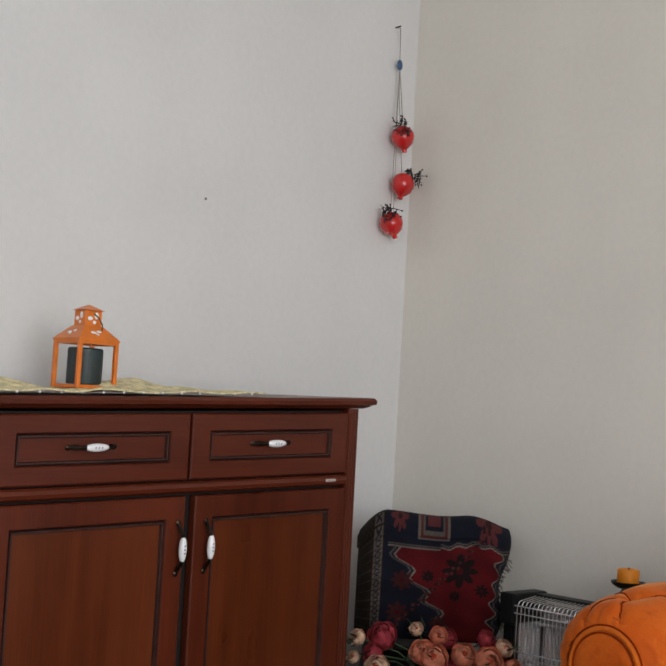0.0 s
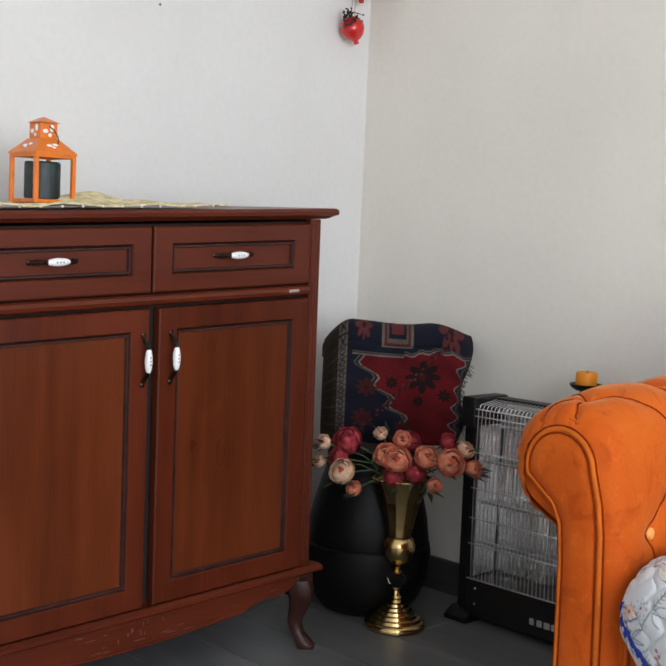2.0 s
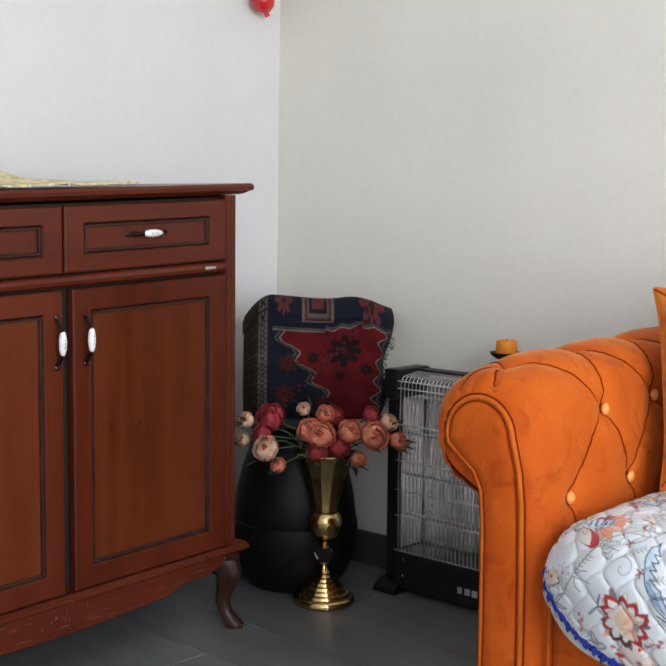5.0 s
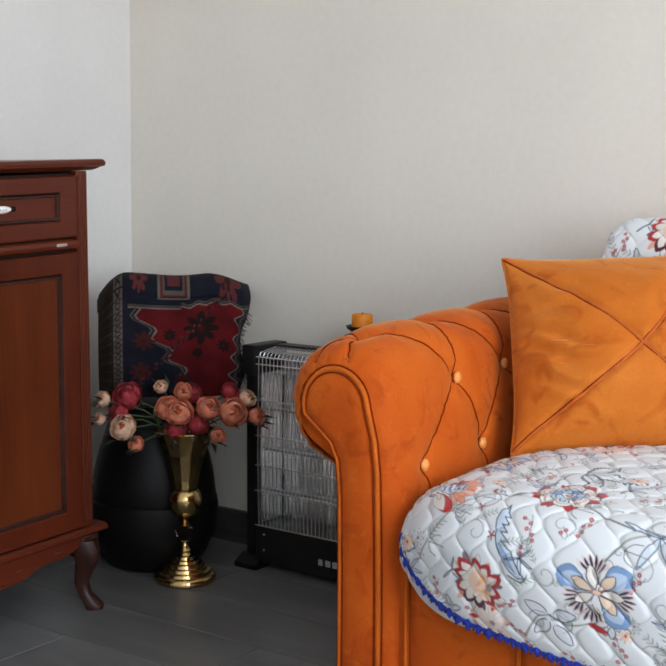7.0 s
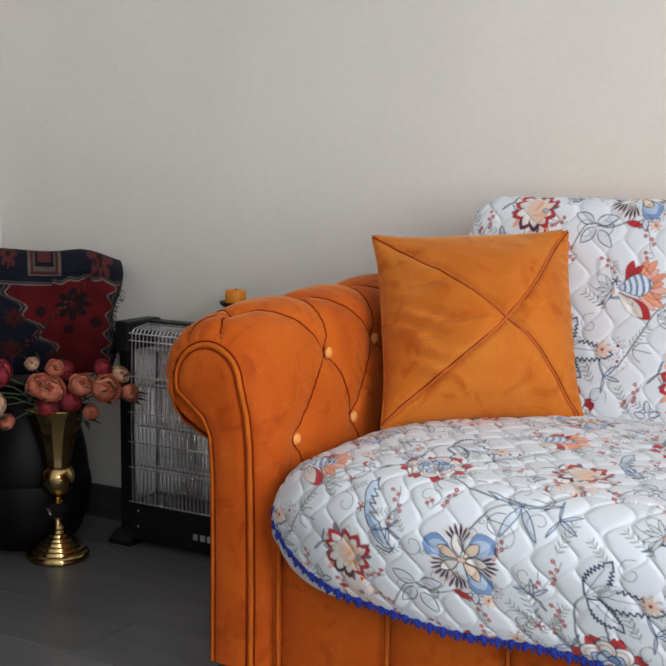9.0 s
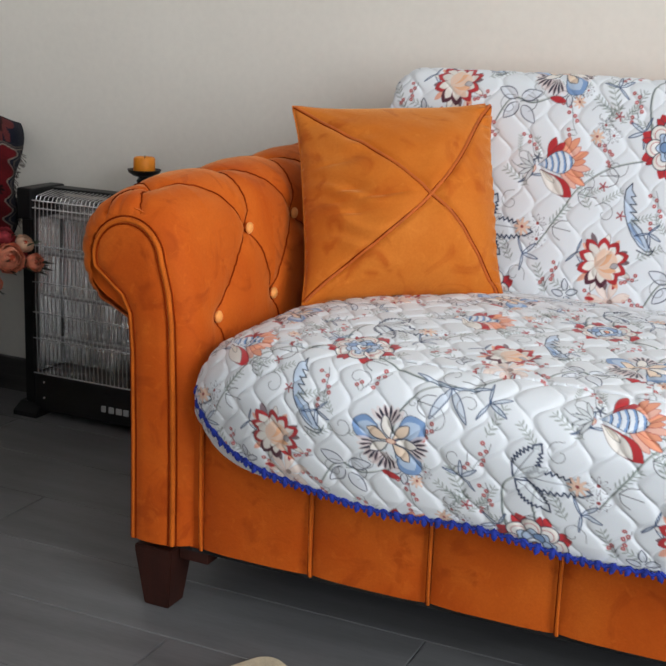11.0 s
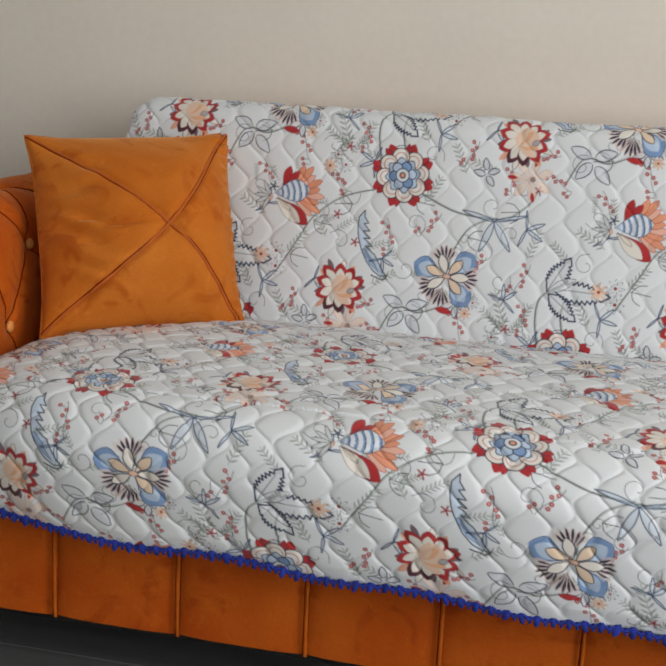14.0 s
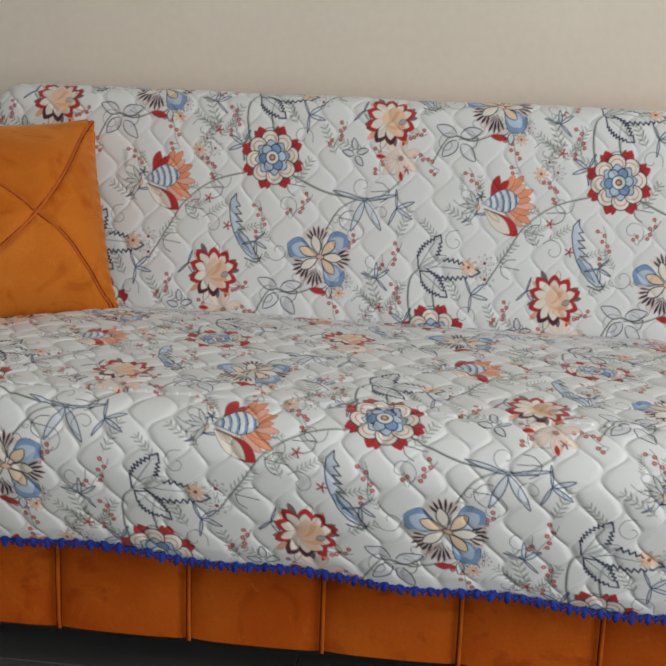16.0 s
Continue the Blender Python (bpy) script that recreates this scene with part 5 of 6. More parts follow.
def flower_sun(ix, X, Y, r):
    rnd = random.Random(4)
    for k in range(13):
        a, ln = k * 2 * math.pi / 13 + rnd.uniform(-0.06, 0.06), rnd.uniform(0.86, 1.05)
        lined(ix, petal_d(X, Y, 0, 0, a + 0.2, r * ln, r * 0.09, 2.6), WINE if k % 3 == 0 else (ORNG if k % 3 == 1 else BUFF), WINE if k % 3 == 2 else None, 0.0007, 0.85)
    for k in range(10):
        a, ln = k * 2 * math.pi / 10 + rnd.uniform(-0.08, 0.08), rnd.uniform(0.78, 0.92)
        lined(ix, petal_d(X, Y, 0, 0, a, r * ln, r * 0.19, 1.7), RED if k not in (6, 7) else WINE, WINE, 0.0005)
        lined(ix, petal_d(X, Y, 0, 0, a, r * (ln - 0.17), r * 0.15, 1.4), BUFF, (0.5, 0.3, 0.28), 0.0005)
    lined(ix, np.hypot(X - 0.1 * r, Y + 0.02 * r) - r * 0.38, PEACHY, None)
    for k in range(5):
        lined(ix, petal_d(X, Y, -0.22 * r, -0.1 * r, -0.9 + k * 0.45, r * 0.66, r * 0.14), (0.76, 0.42, 0.25) if k % 2 else PEACHY, (0.72, 0.6, 0.52), 0.0011)
    lined(ix, petal_d(X, Y, 0.2 * r, -0.22 * r, 0.1, r * 0.28, r * 0.09), (0.3, 0.32, 0.36), NAVY, 0.0007, 0.8)


def flower_blue(ix, X, Y, r):
    for a in (2.85, 0.72, -0.85):
        lined(ix, petal_d(X, Y, 0, 0, a, r * 1.0, r * 0.31, 1.9), BLUEY, NAVY, 0.0011)
        lined(ix, petal_d(X, Y, 0, 0, a, r * 0.86, r * 0.2, 1.8), SKYB, None)
    for base, n in ((1.75, 6), (-0.02, 5), (-1.85, 6), (3.75, 6)):
        for k in range(n):
            a = base + (k - (n - 1) / 2) * 0.17
            lined(ix, petal_d(X, Y, 0.3 * r * math.cos(base), 0.3 * r * math.sin(base), base + (a - base) * 1.7, r * 0.6, r * 0.075, 2.0), (0.72, 0.6, 0.58), None, 0.001, 0.6)
            lined(ix, petal_d(X, Y, 0.34 * r * math.cos(base), 0.34 * r * math.sin(base), base + (a - base) * 1.7, r * (0.56 - 0.04 * abs(k - (n - 1) / 2)), r * 0.034, 2.0), (0.05, 0.03, 0.05) if k % 2 else (0.025, 0.025, 0.05), None)
    for k, a in enumerate((1.9, 0.85, 0.0, -0.8, 3.75, 2.8)):
        lined(ix, petal_d(X, Y, 0.06 * r * math.cos(a), 0.06 * r * math.sin(a), a, r * 0.58, r * 0.13, 1.25), (0.76, 0.6, 0.46) if k % 2 else BUFF, NAVY, 0.0017)
    lined(ix, np.hypot(X, (Y) * 1.7) - 0.11 * r, PEACHY, (0.25, 0.05, 0.05), 0.0014)
    lined(ix, petal_d(X, Y, -0.25 * r, -0.92 * r, -0.12, r * 0.5, r * 0.09), RED, WINE, 0.0006)


def flower_tulip(ix, X, Y, r):
    for k in range(9):
        a = -0.85 + k * 0.23
        lined(ix, petal_d(X, Y, -0.1 * r, 0.05 * r, a, r * (1.12 if k % 2 else 0.98), r * 0.11, 2.1), ORNG if k % 3 else (0.78, 0.45, 0.36), RED, 0.0008)
    lined(ix, petal_d(X, Y, -0.35 * r, 0.15 * r, 1.15, r * 0.8, r * 0.13, 1.6), RED, WINE, 0.0006)
    lined(ix, petal_d(X, Y, -0.3 * r, 0.2 * r, 0.75, r * 0.75, r * 0.11, 1.8), RED, WINE, 0.0006)
    lined(ix, petal_d(X, Y, -0.55 * r, -0.05 * r, -0.75, r * 1.3, r * 0.24, 1.6), RED, WINE, 0.0007)
    lined(ix, petal_d(X, Y, -0.57 * r, -0.08 * r, -0.83, r * 1.08, r * 0.2, 1.3), (0.76, 0.72, 0.67), (0.16, 0.1, 0.1), 0.0007)
    lined(ix, petal_d(X, Y, -0.5 * r, -0.1 * r, -0.8, r * 0.55, r * 0.07, 1.2), (0.74, 0.68, 0.6), GREY, 0.0007)
    cone = petal_d(X, Y, -0.62 * r, 0.08 * r, 0.05, r * 1.15, r * 0.34, 1.5)
    lined(ix, cone, (0.7, 0.74, 0.8), NAVY, 0.0012)
    R = np.hypot((X + 0.75 * r) * 0.9, Y - 0.08 * r) / (0.17 * r)
    lay(ix, soft_in(cone) * (R % 1 < 0.32), BLUEY)
    lay(ix, soft_in(cone) * (np.abs(R % 1 - 0.36) < 0.055), NAVY)
    lay(ix, soft_in(cone) * (R < 1.7), SKYB, 0.8)
    lined(ix, np.hypot(X + 0.8 * r, Y + 0.02 * r) - 0.12 * r, PEACHY, RED, 0.0008)
    for a in (1.9, 2.5, 3.0, 3.5, 4.1):
        lined(ix, petal_d(X, Y, -0.75 * r, 0, a, r * 0.52, r * 0.06), (0.6, 0.63, 0.65), GREY, 0.0009)


def leaf_thistle(ix, X, Y, r):
    """Three broad saw-edged leaves from one base, with a dark fringe along the teeth."""
    for x0, y0, a, ln, wd in ((-0.02, 0.0, 1.02, 0.92, 0.24), (0.1, 0.06, -0.04, 1.3, 0.25), (0.02, -0.05, -0.72, 0.86, 0.22)):
        c, s = math.cos(a), math.sin(a)
        n = 9
        pts, rib = [], []
        for side in (1, -1):
            edge = [(0.0, 0.0)]
            for k in range(1, n):
                f = 0.12 + 0.85 * k / n
                h = wd * math.sin(math.pi * f ** 0.85) ** 0.75
                edge += [(f - 0.02, h * 0.72), (f + 0.05, h * 1.08)]
            edge = [(al * ln * r, side * b * r) for al, b in edge]
            pts += edge if side == 1 else [(ln * r * 1.08, 0.02 * r)] + edge[:0:-1]
        pts = [(x0 * r + al * c - b * s, y0 * r + al * s + b * c) for al, b in pts]
        d = outline_d(X, Y, pts)
        lined(ix, d, (0.66, 0.7, 0.74), (0.015, 0.03, 0.08), 0.0024, 0.55)
        al, b = (X - x0 * r) * c + (Y - y0 * r) * s, -(X - x0 * r) * s + (Y - y0 * r) * c
        lay(ix, soft_in(np.abs(b - 0.04 * r * np.sin(al / r * 2)) - 0.0006) * (al > 0) * (al < ln * r * 0.85), (0.08, 0.1, 0.14))
    lined(ix, petal_d(X, Y, 0, 0, 0.5, r * 0.75, r * 0.12), (0.66, 0.7, 0.72), GREY, 0.0009, 0.6)


def leaf_group(ix, X, Y, r):
    for a, x0, y0 in ((2.75, -0.1, 0.2), (0.3, 0.05, 0.2), (-0.85, 0.1, -0.1), (-2.3, -0.05, 0.0)):
        lined(ix, petal_d(X, Y, x0 * r, y0 * r, a, r * 0.8, r * 0.2, 0.8), (0.62, 0.65, 0.72), (0.03, 0.04, 0.08), 0.0017, 0.6)


def leaf_strap(ix, X, Y, r):
    for a, w in ((-1.95, 0.1), (-1.0, 0.1), (2.9, 0.06), (0.25, 0.05)):
        lined(ix, petal_d(X, Y, 0, 0, a, r, r * w, 0.9), SKYB, (0.03, 0.06, 0.14), 0.0015, 0.4)


def berries(ix, X, Y, r):
    rnd = random.Random(3)
    for k in range(7):
        f = k / 6
        x0, y0 = (rnd.uniform(-0.5, 0.5)) * r, (0.8 - 1.7 * f) * r
        lay(ix, soft_in(np.hypot(X - x0, Y - y0) - 0.0036), RED, 0.95)
        lay(ix, soft_in(np.hypot(X - x0, Y - y0) - 0.0011), BUFF, 0.8)
        lined(ix, petal_d(X, Y, 0.1 * r * math.sin(f * 5), y0 - 0.15 * r, math.atan2(y0 + 0.15 * r - y0, x0), abs(x0) + 1e-3, 0.0006), GREEN, None)
    lay(ix, soft_in(np.abs(X - 0.12 * r * np.sin(Y / r * 2.5)) - 0.0006) * (np.abs(Y) < r), GREY, 0.8)


def stars(ix, X, Y, r):
    R, A = np.hypot(X, Y), np.arctan2(Y, X)
    for x0, y0, fill in ((-0.45, 0.1, PEACHY), (0.3, 0.35, None), (0.35, -0.4, None)):
        d, a = np.hypot(X - x0 * r, Y - y0 * r), np.arctan2(Y - y0 * r, X - x0 * r)
        lined(ix, d - r * (0.3 + 0.13 * np.cos(8 * a)), fill, (0.14, 0.12, 0.15) if fill is None else (0.6, 0.35, 0.25), 0.0012)
        lay(ix, soft_in(d - 0.08 * r), (0.3, 0.05, 0.05))


def twig(ix, X, Y, r):
    lay(ix, soft_in(np.abs(X) - 0.0004) * (np.abs(Y) < r), LEAFG)
    for k in range(6):
        y0 = (-0.85 + 0.3 * k) * r
        for a in (0.75, 2.4):
            lined(ix, petal_d(X, Y, 0, y0, a, r * 0.42, r * 0.045), LEAFG, None, amount=0.8)


def flower_faint(ix, X, Y, r):
    for k in range(7):
        lined(ix, petal_d(X, Y, 0, 0, k * 2 * math.pi / 7 + 0.4, r, r * 0.18, 1.5), (0.82, 0.64, 0.54), (0.62, 0.42, 0.36), 0.0008, 0.7)
        if k % 2:
            lined(ix, petal_d(X, Y, 0.55 * r * math.cos(k * 0.9 + 0.4), 0.55 * r * math.sin(k * 0.9 + 0.4), k * 0.9 + 0.4, r * 0.45, r * 0.09), RED, None)
    lay(ix, soft_in(np.hypot(X - 0.1 * r, Y) - 0.12 * r), (0.3, 0.22, 0.2))


# stems first, then leaves, then flowers; (0, 0) is the round red flower
for pts in (((-0.05, -0.03), (-0.11, -0.05), (-0.16, -0.09), (-0.19, -0.14), (-0.225, -0.2)), ((0.04, -0.03), (0.1, -0.055), (0.16, -0.062), (0.215, -0.06)), ((0.165, -0.062), (0.13, -0.085), (0.105, -0.13), (0.1, -0.16)),
            ((0.2, -0.06), (0.235, -0.03), (0.25, 0.0)), ((0.09, -0.23), (0.05, -0.245), (0.01, -0.24), (-0.02, -0.29)), ((0.284, -0.18), (0.268, -0.2), (0.266, -0.24), (0.276, -0.29)), ((0.0, 0.05), (-0.005, 0.08), (0.0, 0.11))):
    stroke(pts, 0.0034, (0.17, 0.2, 0.2))
    stroke([(a + 0.0025, b + 0.002) for a, b in pts], 0.0012, (0.6, 0.63, 0.6))

def feather(ix, X, Y, r):
    """Long blue leaf: smooth bowed back, toothed front, hooked tip."""
    back = [(0, 0), (-0.09, -0.1), (-0.11, -0.25), (-0.09, -0.42), (-0.04, -0.6), (0.04, -0.76), (0.15, -0.9), (0.26, -0.98), (0.36, -0.97)]
    front = [(0.3, -0.9), (0.17, -0.66), (0.02, -0.54), (0.13, -0.54), (-0.01, -0.42), (0.09, -0.42), (-0.02, -0.31), (0.08, -0.31), (-0.01, -0.2), (0.06, -0.19), (0.0, -0.1)]
    d = outline_d(X, Y, [(x * r, y * r) for x, y in back + front])
    lined(ix, d, SKYB, NAVY, 0.0017, 0.75)
    mid = outline_d(X, Y, [(x * r, y * r) for x, y in ((-0.04, -0.6), (0.0, -0.57), (0.12, -0.72), (0.24, -0.92), (0.1, -0.8))])
    lined(ix, mid, BLUEY, GREY, 0.0008, 0.7)


motif(feather, -0.064, -0.07, 0.122, 3)
stroke([(-0.042, -0.187), (-0.023, -0.193), (-0.015, -0.189), (-0.012, -0.182)], 0.0024, NAVY)
for x0, y0, d in ((0.03, -0.045, 1), (-0.09, -0.06, -1), (0.13, -0.1, 1), (-0.2, -0.165, 1), (0.06, -0.24, -1), (0.29, -0.26, 1), (0.22, -0.045, -1), (-0.16, -0.1, 1)):
    stroke([(x0, y0), (x0 + 0.012 * d, y0 + 0.012), (x0 + 0.026 * d, y0 + 0.014)], 0.0014, GREY)
    stroke([(x0, y0), (x0 + 0.004 * d, y0 - 0.014), (x0 + 0.016 * d, y0 - 0.022)], 0.0014, GREY)
    stroke([(x0, y0), (x0 + 0.018 * d, y0 - 0.002), (x0 + 0.034 * d, y0 - 0.004)], 0.0014, GREY)
for a0, b0 in ((0.125, -0.105), (0.07, -0.215), (-0.08, 0.045), (0.11, -0.13)):
    stroke([(a0 + 0.012 * (1 - k / 9) * math.cos(k * 0.9), b0 + 0.012 * (1 - k / 9) * math.sin(k * 0.9)) for k in range(9)], 0.0009, GREY)
for u, v, r, a in ((-0.15, -0.1, 0.03, 30), (-0.19, -0.14, 0.028, -40), (0.06, -0.02, 0.03, -30), (0.2, -0.22, 0.035, 20), (0.2, -0.26, 0.03, -30), (-0.21, -0.26, 0.03, 25), (0.03, 0.09, 0.03, 30), (-0.28, -0.08, 0.03, 60), (0.25, -0.1, 0.03, -20), (-0.13, 0.06, 0.026, 50), (0.15, 0.03, 0.028, 70), (-0.02, -0.19, 0.026, -60), (0.3, -0.11, 0.026, 45), (-0.07, 0.07, 0.026, -25), (0.27, -0.27, 0.026, 80)):
    motif(twig, u, v, r, a)
for u, v, r, a in ((-0.015, -0.113, 0.034, 15), (0.128, -0.262, 0.034, 25), (0.235, -0.165, 0.032, -20), (-0.055, -0.243, 0.024, -75), (-0.19, -0.25, 0.026, -20), (-0.115, -0.02, 0.024, 40), (0.06, -0.085, 0.03, -35), (-0.255, -0.02, 0.03, 30), (0.245, -0.235, 0.03, 10), (-0.03, -0.285, 0.028, 60), (0.15, -0.15, 0.026, -40), (0.2, 0.01, 0.026, 10)):
    motif(berries, u, v, r, a)
motif(leaf_group, 0.026, -0.247, 0.05, 0)
motif(leaf_strap, 0.175, -0.066, 0.062, 0)
motif(leaf_thistle, 0.283, -0.18, 0.074, 0)
motif(leaf_strap, 0.235, -0.075, 0.035, 80)
for u, v, r, a in ((-0.25, -0.075, 0.03, 200), (0.065, 0.08, 0.032, 100), (-0.025, -0.155, 0.026, 30), (0.205, -0.205, 0.03, 150), (-0.15, -0.205, 0.026, 60), (0.26, -0.28, 0.03, 260)):
    motif(leaf_strap, u, v, r, a)
for u, v, r, a in ((-0.195, 0.075, 0.028, 40), (0.155, 0.02, 0.028, 150)):
    motif(leaf_group, u, v, r, a)
rnd = random.Random(12)
for k in range(16):
    u, v, a = -0.3 + 0.62 * ((k * 0.618) % 1), -0.29 + 0.3 * ((k * 0.377) % 1), rnd.uniform(-80, 80)
    motif(twig, u, v, rnd.uniform(0.016, 0.024), a)
for k in range(22):
    # small curled tendrils and five-petalled buds between the large flowers
    u, v, d = -0.31 + 0.62 * ((k * 0.755) % 1), -0.295 + 0.3 * ((k * 0.57) % 1), 1 if k % 2 else -1
    stroke([(u + d * (0.004 + 0.0022 * i) * math.cos(i * 0.8 + k), v + (0.004 + 0.0022 * i) * math.sin(i * 0.8 + k)) for i in range(9)], 0.001, (0.1, 0.11, 0.13))
    if k % 3 == 0:
        for i in range(5):
            stroke([(u + 0.03, v), (u + 0.03 + 0.008 * math.cos(i * 1.257), v + 0.008 * math.sin(i * 1.257))], 0.0026, (0.34, 0.05, 0.06) if k % 2 else (0.07, 0.08, 0.12))
motif(stars, -0.24, -0.175, 0.038, 0)
motif(stars, -0.125, 0.012, 0.032, 40)
motif(stars, -0.175, 0.075, 0.026, 90)
motif(flower_faint, -0.082, -0.285, 0.042, 0)
motif(flower_sun, -0.1, -0.216, 0.056, 20)
motif(flower_blue, 0.098, -0.174, 0.065, 0)
motif(flower_tulip, -0.204, -0.055, 0.06, 8)
motif(flower_round, 0.0, 0.0, 0.061, 10)


def cloth_colour(u, v):
    """Colour of the print at cloth metres from the round flower."""
    fu, fv = (u / RES) % NU, (v / RES) % NV
    i, j = np.floor(fu).astype(int), np.floor(fv).astype(int)
    a, b = (fu - i)[..., None], (fv - j)[..., None]
    i2, j2 = (i + 1) % NU, (j + 1) % NV
    i, j = i % NU, j % NV
    return (tile[i, j] * (1 - a) + tile[i2, j] * a) * (1 - b) + (tile[i, j2] * (1 - a) + tile[i2, j2] * a) * b


def quilt(u, v, p=0.06, q=0.09):
    """Padding between stitched ogee lines, 0 at the stitches."""
    w = u + 0.007 * np.sin(2 * np.pi * v / q) + 0.004 * np.sin(u * 9 + v * 5) + 0.003 * np.sin(u * 31 - v * 17)
    f = np.abs(np.cos(2 * np.pi * w / p) + np.sin(0.5 * np.pi * np.cos(2 * np.pi * v / q)))
    return 0.75 * (1 - np.exp(-f / 0.28)) + 0.25 * np.sqrt(f / 2)


def soft_noise(u, v, seed):
    r = np.random.RandomState(seed)
    out = np.zeros_like(u)
    for k in range(9):
        a, b, f = r.uniform(0, 6.28), r.uniform(0, 6.28), r.uniform(5, 22)
        out += np.sin(u * f * math.cos(a) + v * f * math.sin(a) + b) / 9
    return out


def sheet_axis(lo, hi, fine_to, fine, coarse):
    return np.r_[np.arange(lo, fine_to, fine), np.arange(fine_to, hi, coarse)]


def push_out(P, h):
    """Moves a sheet along its normals by h."""
    du, dv = np.gradient(P, axis=0), np.gradient(P, axis=1)
    n = np.cross(du, dv)
    n /= np.linalg.norm(n, axis=2)[..., None] + 1e-9
    return P + n * h[..., None]


def seat_profile(x):
    """For each x: how far the cover has filled out from its rounded end (0 to 1)."""
    d = np.clip((1.80 - x) / 0.335, 0, 1)
    return np.sqrt(np.clip(1 - d ** 2, 0, 1))


def seat_rows(x, s):
    """Places on the seat cover: s = 0 at the backrest, 1 at the hem."""
    r = seat_profile(x)
    top = 0.425 + 0.082 * r ** 0.8
    yf = -0.865 - 0.135 * r
    hem = 0.303 + 0.05 * (1 - r) ** 1.3 - 0.032 * np.clip((x - 1.9) / 0.8, 0, 2)
    hem = hem + 0.004 * np.sin(x * 23)
    rad = 0.075
    yb = -0.30
    la = (yf + rad - yb) * -1
    lb = rad * math.pi / 2
    lc = np.maximum(top - rad - hem, 0.01)
    tot = la + lb + lc
    a = s * tot
    y = np.where(a < la, yb - a, np.where(a < la + lb, yf + rad - rad * np.sin((a - la) / rad), yf + 0.028 * np.clip((a - la - lb) / lc, 0, 1) ** 1.5))
    crown = 0.01 * np.sin(np.pi * np.clip((yb - y) / (yb - yf), 0, 1)) - 0.012 * np.clip((y + 0.45) / 0.15, 0, 1)
    z = np.where(a < la, top + crown, np.where(a < la + lb, top - rad + rad * np.cos((a - la) / rad), top - rad - (a - la - lb)))
    return y, z, a - la - lb * 0.35


def seat_cover():
    t = tagged(empty("seat_cover", (2.4, -0.65, 0.4)), "white quilted floral cover with blue crochet edge over the sofa seat", "sofa cover")
    xs = sheet_axis(1.462, 3.43, 2.86, 0.00145, 0.012)
    ss = np.linspace(0, 1, 650)
    X, S = np.meshgrid(xs, ss, indexing="ij")
    Y, Z, V = seat_rows(X, S)
    P = np.stack([X, Y, Z], -1)
    u, v = (X - 2.352) * 1.055, -np.where(V > 0, V * 1.2, V) - 0.012 + 0.09 * (X - 2.42)
    q = quilt(u, v)
    ends = np.clip(S * 40, 0, 1) * np.clip((1 - S) * 40, 0, 1)
    h = 0.0041 * q * ends + 0.006 * soft_noise(X, V, 5)
    P = push_out(P, -h if np.cross(P[1, 0] - P[0, 0], P[0, 1] - P[0, 0])[2] < 0 else h)
    turn = np.linspace(0, 1, 10)[1:]
    last = P[:, -1:, :]
    fold = np.concatenate([last + np.array((0, 0.006 * (1 - math.cos(f * 3.14)) + 0.006 * f, -0.004 * math.sin(f * 3.14) + 0.03 * max(0, f - 0.5))) for f in turn], axis=1)
    pad = np.repeat(cloth_colour(u, v)[:, -1:, :], 9, axis=1)
    colour = np.concatenate([cloth_colour(u, v), pad], axis=1)
    P = np.concatenate([P, fold], axis=1)
    ob = table_mesh("quilted_cloth", P, colour, M_COVER)
    ob.parent = t
    ob.matrix_parent_inverse = Matrix.Translation(-t.location)
    bm = bmesh.new()
    rnd = random.Random(9)
    x = 1.464
    while x < 2.95:
        r1 = float(seat_profile(np.array(x)))
        lift = 1 - 0.16 * (1 - r1) ** 1.2 if x < 1.8 else 1.0
        y, z, _ = [float(w) for w in seat_rows(np.array(x), np.array(lift))]
        vs = ball(bm, (0, 0, 0), 0.0062 * rnd.uniform(0.85, 1.15), 1, (0.8, 0.6, 1.45))
        tilt = Euler((rnd.uniform(-0.3, 0.3), rnd.uniform(-0.5, 0.5), 0)).to_matrix()
        for w in vs:
            w.co = tilt @ w.co + Vector((x, y - 0.005, z - 0.004))
        nx = x + 0.0205 * (0.35 + 0.65 * r1)
        r2 = float(seat_profile(np.array(nx)))
        y2, z2, _ = [float(w) for w in seat_rows(np.array(nx), np.array(1 - 0.16 * (1 - r2) ** 1.2 if nx < 1.8 else 1.0))]
        tube(bm, [(x, y - 0.004, z + 0.002), ((x + nx) / 2, (y + y2) / 2 - 0.005, (z + z2) / 2 - 0.004), (nx, y2 - 0.004, z2 + 0.002)], 0.0026, 6)
        tube(bm, [((x + nx) / 2, (y + y2) / 2 - 0.0045, (z + z2) / 2 + 0.001), ((x + nx) / 2 + 0.001, (y + y2) / 2 - 0.0045, (z + z2) / 2 - 0.009)], 0.0022, 6)
        x = nx
    part("crochet_edge", bm, M_BLUE, t, "bright blue crocheted edging", True)


